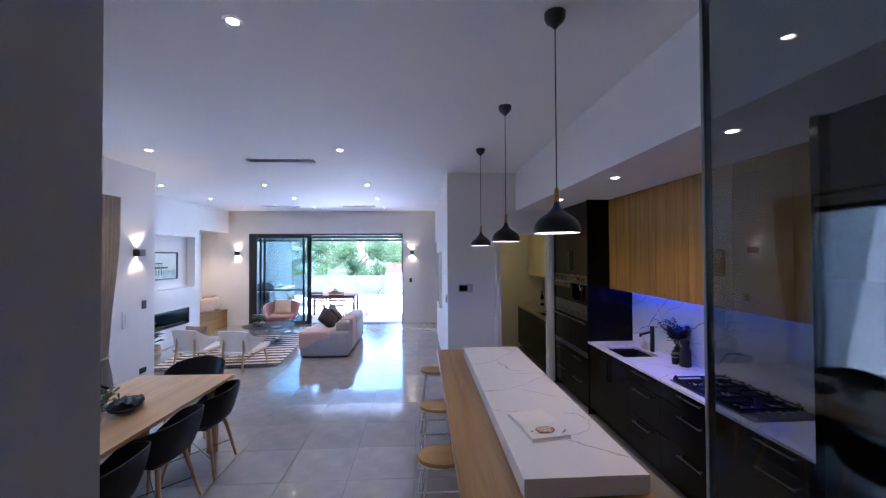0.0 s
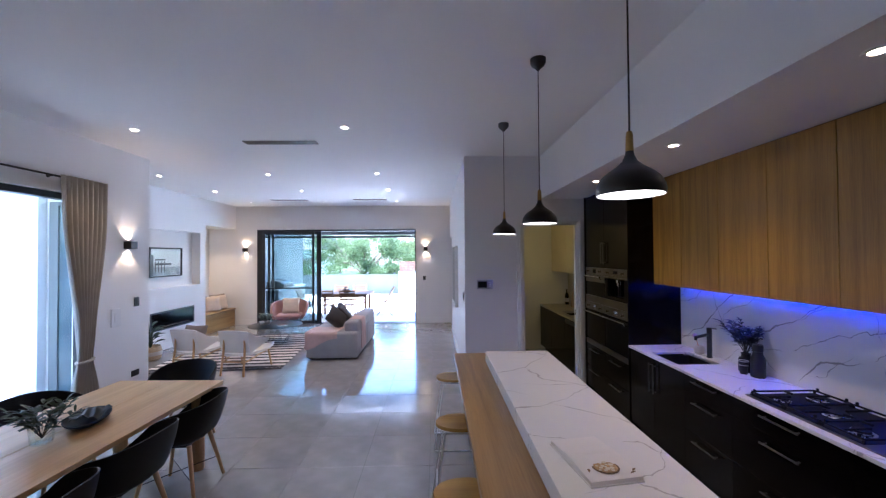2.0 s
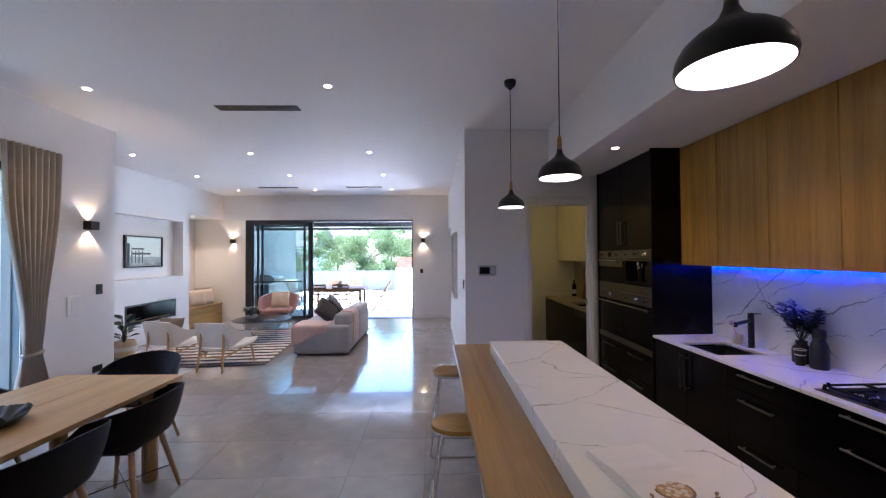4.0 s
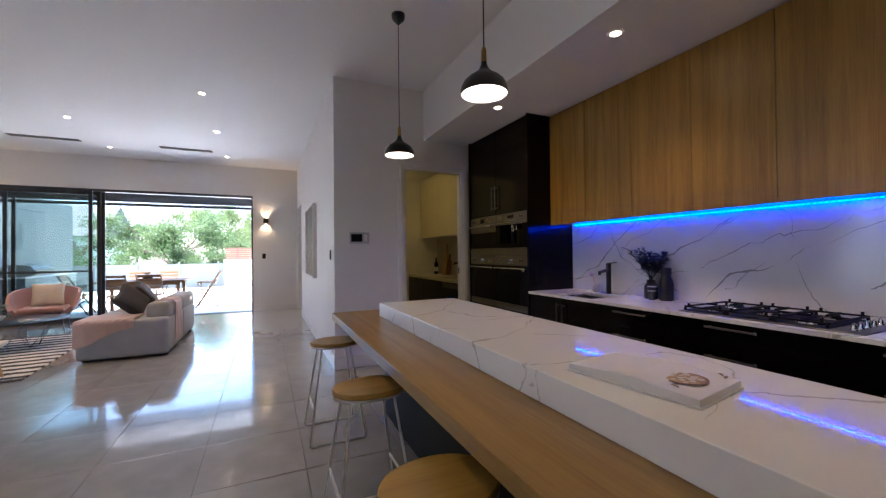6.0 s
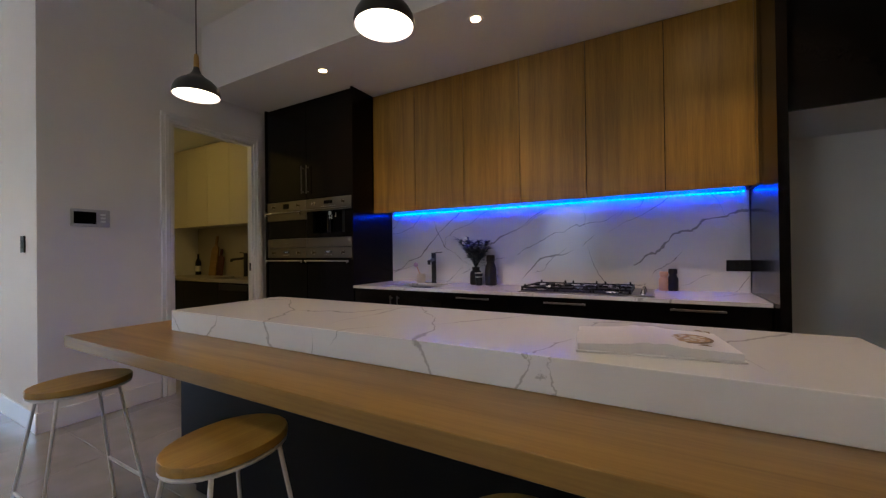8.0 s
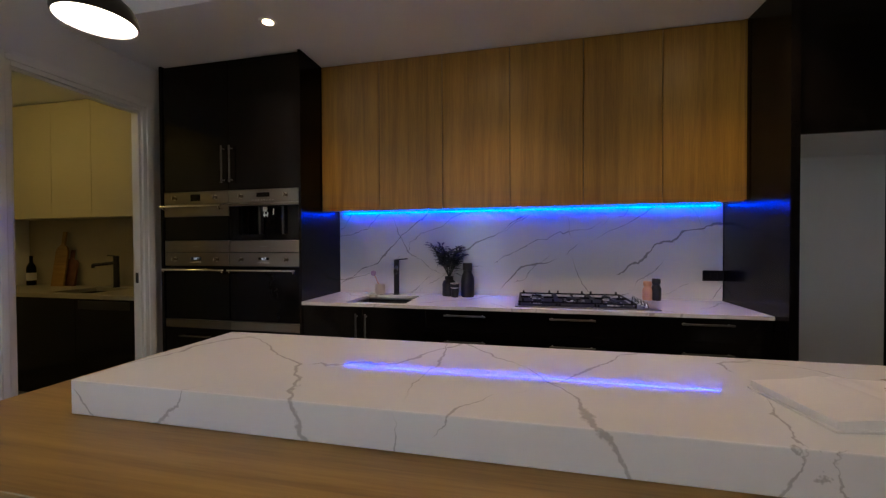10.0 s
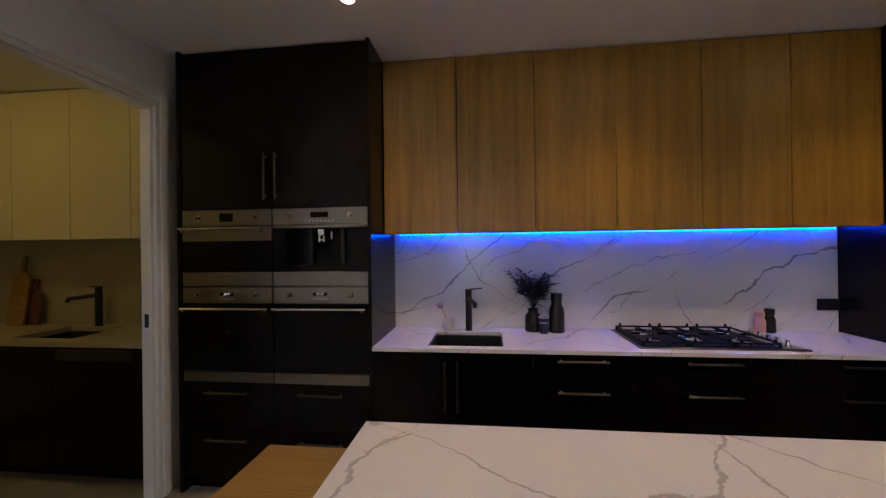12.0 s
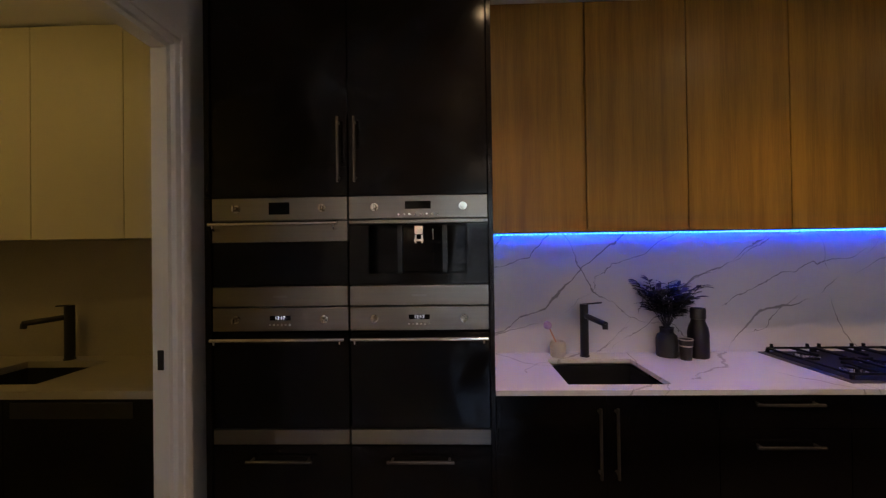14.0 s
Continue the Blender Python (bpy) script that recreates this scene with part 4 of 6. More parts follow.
def cooktop():
    x0, x1, y0, y1 = 2.505, 3.012, 3.69, 4.562
    cx, cy = (x0 + x1) / 2, (y0 + y1) / 2
    ob = thing("gas_cooktop", "five-burner gas cooktop, black trivets on steel tray", "cooktop", (cx, cy, 0.92))
    W, D = (x1 - x0) / 2, (y1 - y0) / 2
    part("tray", add_box(box(-W, W, -D, D, 0.0, 0.006, 0.002), -W + 0.012, W - 0.012, -D + 0.012, D - 0.012, 0.006, 0.008, 0.001), STEEL, ob)
    part("spill_plate", box(-W + 0.018, W - 0.018, -D + 0.13, D - 0.018, 0.0082, 0.010, 0.001), CASTIRON, ob)
    spots = [(-0.115, 0.29, 0.036), (0.125, 0.29, 0.044), (0.0, 0.047, 0.058), (-0.115, -0.19, 0.048), (0.125, -0.19, 0.036)]
    for bx, by, r in spots:
        bu = part("burner", lathe([(0, 0.010), (r * 1.35, 0.010), (r * 1.3, 0.016), (r, 0.017), (r * 0.98, 0.026), (0, 0.027)], 24, (bx, by, 0)), CHROME, ob, "polished burner ring")
        part("burner_cap", lathe([(0, 0.034), (r * 0.8, 0.033), (r * 0.86, 0.027), (0, 0.0265)], 24, (bx, by, 0)), CASTIRON, bu)
    for ya, yb in ((0.165, 0.415), (-0.07, 0.163), (-0.305, -0.072)):
        bm = B()
        xa, xb = -W + 0.03, W - 0.03
        for yy in (ya, yb):
            add_box(bm, xa, xb, yy - 0.006 + (0.006 if yy == ya else -0.006), yy + 0.006 + (0.006 if yy == ya else -0.006), 0.027, 0.037, 0.001)
        for xx in (xa, xb):
            add_box(bm, xx - 0.006, xx + 0.006, ya + 0.012, yb - 0.012, 0.027, 0.037, 0.001)
        ym = (ya + yb) / 2
        for xx in (xa + 0.006, xb - 0.006):
            sgn = 1 if xx < 0 else -1
            add_box(bm, min(xx, xx + sgn * 0.16), max(xx, xx + sgn * 0.16), ym - 0.005, ym + 0.005, 0.028, 0.041, 0.001)
        add_box(bm, -0.006, 0.006, ya + 0.012, ya + 0.075, 0.028, 0.041, 0.001)
        add_box(bm, -0.006, 0.006, yb - 0.075, yb - 0.012, 0.028, 0.041, 0.001)
        for xx in (xa, xb):
            for yy in (ya + 0.008, yb - 0.008):
                add_box(bm, xx - 0.006, xx + 0.006, yy - 0.006, yy + 0.006, 0.0085, 0.027)
        # raised fingers
        for xx in (xa, xb):
            for yy in (ya + 0.03, yb - 0.03):
                add_box(bm, xx - 0.006, xx + 0.006, yy - 0.006, yy + 0.006, 0.037, 0.054, 0.001)
        part("trivet", bm, CASTIRON, ob, "black cast-iron trivet", False)
    for k in range(5):
        bx = -0.17 + k * 0.075
        bm = lathe([(0, 0.008), (0.018, 0.008), (0.017, 0.014), (0.012, 0.016), (0.010, 0.034), (0, 0.035)], 16, (bx, -D + 0.065, 0))
        add_box(bm, bx - 0.016, bx + 0.016, -D + 0.062, -D + 0.068, 0.032, 0.041, 0.001)
        part("knob", bm, CHROME, ob, "chrome control knob")


cooktop()


def power_point(name, x, y, z, turn, w, h, material, label):
    ob = thing(name, label, "power point" if "power" in name else "switch", (x, y, z), turn)
    part("plate", box(-w / 2, w / 2, -0.010, 0, -h / 2, h / 2, 0.002), material, ob)
    part("rocker", box(-w / 6, w / 6, -0.014, -0.010, -h / 4, h / 4, 0.001), material, ob)
    return ob


power_point("power_point", 3.03, 3.20, 1.098, -90, 0.135, 0.075, BLACKPLASTIC, "black double power point on the splashback")
power_point("wall_switch", -3.84, 7.306, 1.309, 90, 0.09, 0.125, BLACKPLASTIC, "black wall switch plate on white wall")
power_point("power_point", -3.84, 7.29, 0.33, 90, 0.135, 0.08, BLACKPLASTIC, "black double power point above the skirting")
power_point("wall_switch", 0.005, 12.893, 1.28, 0, 0.075, 0.12, BLACKPLASTIC, "black wall switch plate by the doors")
power_point("wall_switch", 0.745, 7.655, 1.306, -90, 0.075, 0.12, BLACKPLASTIC, "black wall switch plate in the passage")
power_point("power_point", -6.08, 12.70, 0.76, 90, 0.10, 0.10, BLACKPLASTIC, "black power point above the window seat")
power_point("wall_panel", -3.84, 6.96, 1.14, 90, 0.15, 0.23, WHITEMETAL, "white square control panel on white wall")


def intercom():
    ob = thing("wall_intercom", "white wall intercom with a black screen", "intercom", (1.03, 7.39, 1.50))
    part("body", box(-0.115, 0.115, -0.022, 0, -0.066, 0.066, 0.006, 2), surface("grey_plastic", (0.45, 0.45, 0.46), 0.4, vary=0.05), ob)
    part("screen", box(-0.10, 0.03, -0.025, -0.022, -0.045, 0.045, 0.002), DARKGLASS, ob, "black glass screen")
    for k in range(3):
        part("button", box(0.055, 0.085, -0.026, -0.022, -0.03 + k * 0.025, -0.016 + k * 0.025, 0.001), TRIM, ob)


intercom()


def fridge_space():
    ob = thing("overhead_cabinet", "black overhead cabinet above the empty fridge space", "wall cabinet", (2.75, 2.64, 1.903))
    part("carcass", box(-0.37, 0.3, -0.44, 0.45, 0.02, LOW - 1.903), BLACK, ob)
    part("underside", box(-0.37, 0.3, -0.44, 0.45, 0.0, 0.02), TRIM, ob, "pale cabinet underside")
    for a, b in ((-0.44, 0.003), (0.006, 0.45)):
        part("door", box(-0.39, -0.371, a + 0.0015, b - 0.0015, 0.0, LOW - 1.903 - 0.01, 0.001), BLACK, ob)
    whole("end_panel", box(2.30, 3.05, 2.15, 2.195, 0, LOW, 0.001), BLACK, "tall black end panel beside the fridge space", "panel", smooth=False)


fridge_space()


# ---- island ----
def island():
    ob = thing("kitchen_island", "black island with oak bar and stone slab", "kitchen island", (1.0, 4.6, 0))
    X = lambda v: v - 1.0
    Y = lambda v: v - 4.6
    part("base", add_box(box(X(0.87), X(1.40), Y(3.16), Y(5.80), 0.08, 0.784, 0.002), X(0.92), X(1.36), Y(3.20), Y(5.76), 0, 0.08), surface("charcoal_panel", (0.006, 0.0062, 0.0075), 0.5, vary=0.1, fine=200, bump=0.02, spec=0.15), ob, "charcoal island base")
    part("bar_top", box(X(0.522), X(1.478), Y(2.80), Y(6.13), 0.785, 0.8395, 0.002), OAK_BAR, ob, "oak breakfast bar top")
    part("stone_slab", box(X(0.824), X(1.457), Y(3.132), Y(5.79), 0.840, 0.94, 0.003, 2), STONE_BENCH, ob, "thick white veined stone slab", False)


island()


def stool(x, y, turn):
    ob = thing("bar_stool", "bar stool, oak seat on white wire legs", "bar stool", (x, y, 0), turn, "bar stools at the island")
    n = 28

    def ring(s, z):
        out = []
        for k in range(n):
            a = 2 * math.pi * k / n
            r = 0.155 + 0.016 * math.cos(2 * a) + 0.010 * math.cos(a)
            out.append((r * s * math.cos(a), r * s * math.sin(a) * 0.95, z))
        return out
    bm = B()
    rings = [[bm.verts.new(p) for p in ring(s, z)] for s, z in ((0.98, 0.652), (1.03, 0.655), (1.03, 0.674), (1.01, 0.679), (0.6, 0.677))]
    for q, w in zip(rings, rings[1:]):
        for k in range(n):
            bm.faces.new((q[k], q[(k + 1) % n], w[(k + 1) % n], w[k]))
    bm.faces.new(rings[0][::-1])
    bm.faces.new(rings[-1])
    part("seat", bm, OAK_SEAT, ob, "shaped oak seat")
    part("seat_ring", add_tube(B(), [Vector(p) for p in ring(0.985, 0.6455)], 0.0065, 8, True), WHITEMETAL, ob)
    for s in (-1, 1):
        pts = [(0.10, s * 0.11, 0.645), (0.19, s * 0.19, 0.02), (0.182, s * 0.19, 0.007), (-0.182, s * 0.19, 0.007), (-0.19, s * 0.19, 0.02), (-0.10, s * 0.11, 0.645)]
        part("leg_frame", add_tube(B(), pts, 0.0065, 8), WHITEMETAL, ob, "white bent-wire leg frame")
    for s in (-1, 1):
        part("foot_rail", rod((s * 0.158, -0.160, 0.235), (s * 0.158, 0.160, 0.235), 0.0065, seg=8), WHITEMETAL, ob)


for sx, sy in ((0.49, 5.85), (0.48, 4.77), (0.465, 3.90)):
    stool(sx, sy, 0)


# ---- pantry ----
def pantry():
    ob = thing("pantry_base_unit", "black pantry base cabinets under stone top", "base cabinet", (2.75, 8.58, 0))
    part("carcass", box(2.475 - 2.75, 0.28, -1.1, 1.1, 0.1, 0.66), BLACK, ob)
    part("kickboard", box(-0.2, -0.18, -1.1, 1.1, 0, 0.1), BLACK, ob)
    for k in range(3):
        a = -1.1 + k * 0.733
        part("door", box(2.455 - 2.75, 2.473 - 2.75, a + 0.0015, a + 0.7315, 0.104, 0.885, 0.001), BLACK, ob)
    top = add_box(add_box(add_box(box(-0.3, -0.21, -1.1, 1.1, 0.885, 0.92), 0.17, 0.28, -1.1, 1.1, 0.885, 0.92), -0.21, 0.17, -1.1, -0.42, 0.885, 0.92), -0.21, 0.17, 0.05, 1.1, 0.885, 0.92)
    bmesh.ops.remove_doubles(top, verts=top.verts, dist=1e-4)
    part("benchtop", top, PANTRY_STONE_DIM, ob, "beige stone pantry top, colour darkened for shade")
    part("dishwasher_strip", box(2.452 - 2.75, 2.455 - 2.75, -0.95, -0.4, 0.80, 0.87, 0.001), BLACKMETAL, ob, "dull steel control strip")
    sk = thing("pantry_sink", "black sink bowl in the pantry top", "sink", (2.73, 8.395, 0.68))
    bm = box(-0.2, 0.2, -0.245, 0.245, 0, 0.01)
    for x0, x1, y0, y1 in ((-0.2, -0.19, -0.245, 0.245), (0.19, 0.2, -0.245, 0.245), (-0.19, 0.19, -0.245, -0.235), (-0.19, 0.19, 0.235, 0.245)):
        add_box(bm, x0, x1, y0, y1, 0.01, 0.204)
    part("bowl", bm, BLACKMETAL, sk)
    for a, b in ((7.47, 7.88), (7.88, 8.36), (8.36, 8.84), (8.84, 9.32), (9.32, 9.69)):
        yc = (a + b) / 2
        w = thing("pantry_wall_cabinet", "plain cream wall cabinet in warm light", "wall cabinet", (2.88, yc, 1.59), 0, "pantry wall cabinets")
        part("carcass", box(-0.16, 0.17, a - yc, b - yc, 0.012, 1.085), CREAM, w)
        part("door", box(-0.18, -0.162, a - yc + 0.002, b - yc - 0.002, 0, 1.075, 0.001), CREAM, w)
    whole("pantry_splashback", box(3.03, 3.05, 7.47, 9.69, 0.92, 1.6), PANTRY_STONE_DIM, "beige stone pantry splashback in warm light, colour darkened for shade", "splashback", smooth=False)
    lamp = thing("pantry_ceiling_light", "warm round ceiling light in the pantry", "ceiling light", (1.75, 8.6, 2.68))
    part("base", lathe([(0, 0), (0.075, 0), (0.075, -0.012), (0, -0.012)], 24), WHITEMETAL, lamp)
    part("diffuser", lathe([(0.07, -0.012), (0.068, -0.03), (0.045, -0.042), (0, -0.046)], 24), MAT_PANTRY, lamp, "glowing warm diffuser")
    bt = thing("wine_bottle", "dark wine bottle with a pale label", "bottle", (2.96, 9.555, 0.92))
    part("glass_body", lathe([(0, 0), (0.036, 0), (0.038, 0.01), (0.038, 0.175), (0.032, 0.205), (0.015, 0.235), (0.0135, 0.29), (0.016, 0.292), (0.016, 0.305), (0, 0.306)], 20), DARKGLASS, bt)
    part("paper_label", lathe([(0.0385, 0.05), (0.0385, 0.13)], 20), PAPER, bt, "off-white paper label")
    for dy, h, r, mt in ((9.14, 0.56, 0.08, OAK_BAR), (9.05, 0.37, 0.085, SLATWOOD)):
        bm = B()
        outline = [(-r, 0), (r, 0), (r, h * 0.62), (r * 0.8, h * 0.70), (0.02, h * 0.76), (0.018, h), (-0.018, h), (-0.02, h * 0.76), (-r * 0.8, h * 0.70), (-r, h * 0.62)]
        f = bm.faces.new([bm.verts.new((0, y, z)) for y, z in outline])
        e = bmesh.ops.extrude_face_region(bm, geom=[f])
        bmesh.ops.translate(bm, vec=(0.018, 0, 0), verts=[v for v in e["geom"] if isinstance(v, bmesh.types.BMVert)])
        cb = whole("chopping_board", bm, mt, "wooden paddle chopping board leaning on splashback", "chopping board", group="chopping boards")
        cb.matrix_basis = pose(2.915 if h > 0.45 else 2.95, dy, 0.92, 0, 8, 0)


pantry()
tap("pantry_tap", 2.955, 8.425, 0.92, 1.08, -75)


# ---- plants ----
def leaf(bm, at, out, length, width, droop=0.3, roll=0.0):
    """A folded pointed leaf from at, towards out."""
    out = Vector(out).normalized()
    side = out.cross(Vector((0, 0, 1)))
    if side.length < 0.05:
        side = Vector((1, 0, 0))
    side.normalize()
    side = (Matrix.Rotation(roll, 3, out) @ side)
    up = side.cross(out)
    at = Vector(at)
    mids, lefts, rights = [], [], []
    prof = ((0, 0.06), (0.3, 0.85), (0.6, 1.0), (0.85, 0.55), (1.0, 0.0))
    for t, w in prof:
        c = at + out * (length * t) - Vector((0, 0, 1)) * (droop * length * t * t)
        mids.append(bm.verts.new(c))
        if w:
            lefts.append(bm.verts.new(c + side * (width * w / 2) + up * (width * 0.12 * w)))
            rights.append(bm.verts.new(c - side * (width * w / 2) + up * (width * 0.12 * w)))
    for i in range(4):
        if i < 3:
            bm.faces.new((mids[i], mids[i + 1], lefts[i + 1], lefts[i]))
            bm.faces.new((mids[i + 1], mids[i], rights[i], rights[i + 1]))
        else:
            bm.faces.new((mids[i], mids[i + 1], lefts[i]))
            bm.faces.new((mids[i + 1], mids[i], rights[i]))


def sprigs(parent, base, n, height, spread, leaf_len, leaf_w, material, seed, per=14, label="", tips=None):
    """Stems that fan out from base, each with paired leaves."""
    rng = random.Random(seed)
    stems, leaves, ends = B(), B(), B()
    for k in range(n):
        a = 2 * math.pi * (k + rng.random() * 0.7) / n
        lean = spread * (0.25 + 0.75 * rng.random())
        top = Vector(base) + Vector((math.cos(a) * lean, math.sin(a) * lean, height * (0.65 + 0.4 * rng.random())))
        mid = Vector(base).lerp(top, 0.5) + Vector((0, 0, height * 0.08))
        pts = [Vector(base), mid, top]
        add_tube(stems, pts, 0.0018, 5)
        for j in range(per):
            t = 0.3 + 0.7 * (j + rng.random() * 0.5) / per
            p = pts[0].lerp(pts[1], t * 2) if t < 0.5 else pts[1].lerp(pts[2], min(1, t * 2 - 1))
            b = a + rng.uniform(-1.9, 1.9)
            leaf(ends if (tips and t > 0.86) else leaves, p, (math.cos(b), math.sin(b), rng.uniform(0.2, 0.9)), leaf_len * rng.uniform(0.7, 1.2), leaf_w * rng.uniform(0.7, 1.1), 0.25, rng.uniform(-0.5, 0.5))
    part("stems", stems, LEAF_DARK, parent)
    tagged(part("foliage", leaves, material, parent, label), kind="stuff")
    if tips:
        tagged(part("flower_tips", ends, tips, parent, "muted lavender tips"), kind="stuff")
    else:
        ends.free()


# ---- things on the kitchen bench ----
def bench_things():
    v = thing("bench_vase", "black jar vase of dark leafy stems", "vase", (2.95, 5.09, 0.92))
    part("jar", lathe([(0, 0), (0.050, 0), (0.054, 0.006), (0.054, 0.095), (0.048, 0.115), (0.033, 0.128), (0.033, 0.15), (0.037, 0.155), (0.030, 0.155), (0.027, 0.14), (0, 0.12)], 24), BLACKCERAMIC, v)
    sprigs(v, (0, 0, 0.14), 26, 0.27, 0.18, 0.072, 0.021, LEAF_DARK, 4, 17, "dark olive leaves", surface("lavender_tip", (0.10, 0.09, 0.20), 0.7, vary=0.3, bump=0.0))
    c = thing("coffee_cup", "small black cup stack with cream rim", "cup", (2.88, 5.03, 0.92))
    part("cup", lathe([(0, 0), (0.026, 0), (0.031, 0.065), (0.031, 0.07), (0, 0.07)], 24), BLACKCERAMIC, c)
    part("rim_band", lathe([(0.0315, 0.070), (0.0325, 0.072), (0.0318, 0.076), (0, 0.076)], 24), CERAMIC, c)
    part("upper_cup", lathe([(0, 0.0765), (0.032, 0.0765), (0.036, 0.105), (0.034, 0.106), (0.030, 0.085), (0, 0.085)], 24), BLACKCERAMIC, c)
    part("lip", lathe([(0.0362, 0.104), (0.0365, 0.109), (0.034, 0.109), (0.0335, 0.1045)], 24), CERAMIC, c, "cream cup lip")
    b = thing("black_bottle", "matt black ceramic bottle beside the vase", "bottle", (2.925, 4.938, 0.92))
    part("body", lathe([(0, 0), (0.047, 0), (0.051, 0.006), (0.051, 0.13), (0.046, 0.16), (0.034, 0.19), (0.033, 0.205), (0.037, 0.208), (0.037, 0.255), (0.035, 0.262), (0, 0.262)], 24), BLACKCERAMIC, b)
    s = thing("brush_pot", "cream ceramic pot with a dish brush", "brush pot", (2.955, 5.675, 0.92))
    part("pot", lathe([(0, 0), (0.036, 0), (0.042, 0.008), (0.041, 0.07), (0.036, 0.085), (0.032, 0.085), (0.032, 0.05), (0, 0.05)], 20), CERAMIC, s)
    part("brush_handle", rod((0, 0, 0.055), (-0.005, 0.045, 0.155), 0.005, 0.004, 8), PEACH, s, "peach wooden handle")
    bm = B()
    bmesh.ops.create_icosphere(bm, subdivisions=2, radius=0.023, matrix=Matrix.Translation((-0.006, 0.055, 0.172)))
    part("brush_head", bm, surface("mauve_bristle", (0.5, 0.34, 0.5), 0.8, vary=0.2, scale=30, bump=0.3), s)
    for nm, yy, xx, mt, hh, lab in (("salt_mill", 3.636, 2.99, PEACH, 0.135, "peach ceramic salt mill"), ("pepper_mill", 3.58, 2.985, BLACKCERAMIC, 0.155, "matt black pepper mill")):
        m = thing(nm, lab, "mill", (xx, yy, 0.92))
        part("body", lathe([(0, 0), (0.030, 0), (0.033, 0.005), (0.033, hh * 0.55), (0.022, hh * 0.72), (0, hh * 0.72)], 20), mt, m)
        part("cap", lathe([(0, hh * 0.722), (0.022, hh * 0.722), (0.028, hh * 0.80), (0.028, hh * 0.97), (0.025, hh), (0, hh)], 20), mt, m)
    bk = thing("open_cookbook", "open cookbook with a pie picture", "book", (1.06, 3.688, 0.94), 9)

    def page(sgn):
        def fn(u, w):
            y = sgn * u * 0.188
            z = 0.019 + 0.003 * math.sin(min(1, u * 3.2) * math.pi) * (1 - u) - 0.006 * u
            return (-0.112 + 0.224 * w, y, z)
        return fn
    part("cover", box(-0.116, 0.116, -0.194, 0.194, 0.0, 0.003, 0.001), PAPER, bk)
    for sgn, nm in ((1, "left_page"), (-1, "right_page")):
        block = B()
        pts = [page(sgn)(i / 12, 0) for i in range(13)]
        prof = [(y, z) for _, y, z in pts] + [(sgn * 0.188, 0.0035), (0, 0.0035)]
        f = block.faces.new([block.verts.new((-0.112, y, z)) for y, z in prof])
        e = bmesh.ops.extrude_face_region(block, geom=[f])
        bmesh.ops.translate(block, vec=(0.224, 0, 0), verts=[v for v in e["geom"] if isinstance(v, bmesh.types.BMVert)])
        part(nm, block, PAPER, bk, "thick block of white pages")
    part("dish_picture", lathe([(0, 0.0166), (0.056, 0.0163)], 30, (0.0, -0.10, 0)), HERB, bk, "dark rim of the printed dish")
    part("pie_picture", lathe([(0, 0.0170), (0.048, 0.0168)], 30, (0.0, -0.10, 0)), PIE, bk, "printed golden pie")
    bm = B()
    for k in range(13):
        a, r = 2.4 * k, 0.0115 * math.sqrt(k)
        add_lathe(bm, [(0, 0.0175), (0.0065 + 0.002 * (k % 3), 0.0173)], 9, (r * math.cos(a), -0.10 + r * math.sin(a), 0))
    part("slices_picture", bm, CREAM, bk, "pale slices in the printed pie")
    for px, py, a in ((0.055, -0.028, 0.6), (-0.06, -0.030, 2.2), (-0.075, -0.045, 2.6), (-0.088, -0.13, 1.2), (0.070, -0.168, 0.3), (0.088, -0.155, 0.7)):
        bm = B()
        leaf(bm, (px, py, 0.0172), (math.cos(a), math.sin(a), 0), 0.03, 0.011, 0.0)
        part("herb_picture", bm, HERB, bk, "small printed herbs")
    bk.scale = (1.09, 1.0, 1.75)


bench_things()


# ---- dining ----
def dining_table():
    x0, x1, y0, y1 = -2.72, -1.735, 3.22, 5.60
    cx, cy = (x0 + x1) / 2, (y0 + y1) / 2
    ob = thing("dining_table", "pale oak dining table with a centre joint", "dining table", (cx, cy, 0), -1.5)
    w, d = (x1 - x0) / 2, (y1 - y0) / 2
    for a, b in ((-w, -0.003), (0.003, w)):
        part("tabletop_board", box(a, b, -d, d, 0.715, 0.75, 0.003), OAK_TABLE, ob)
    part("apron", box(-w + 0.16, w - 0.16, -d + 0.25, d - 0.25, 0.64, 0.714, 0.002), OAK_TABLE, ob)
    for sx in (-1, 1):
        for sy in (-1, 1):
            part("leg", lathe([(0, 0), (0.052, 0), (0.055, 0.01), (0.055, 0.714), (0, 0.714)], 24, (sx * (w - 0.14), sy * (d - 0.16), 0)), OAK_LEG, ob, "thick round oak leg")


dining_table()


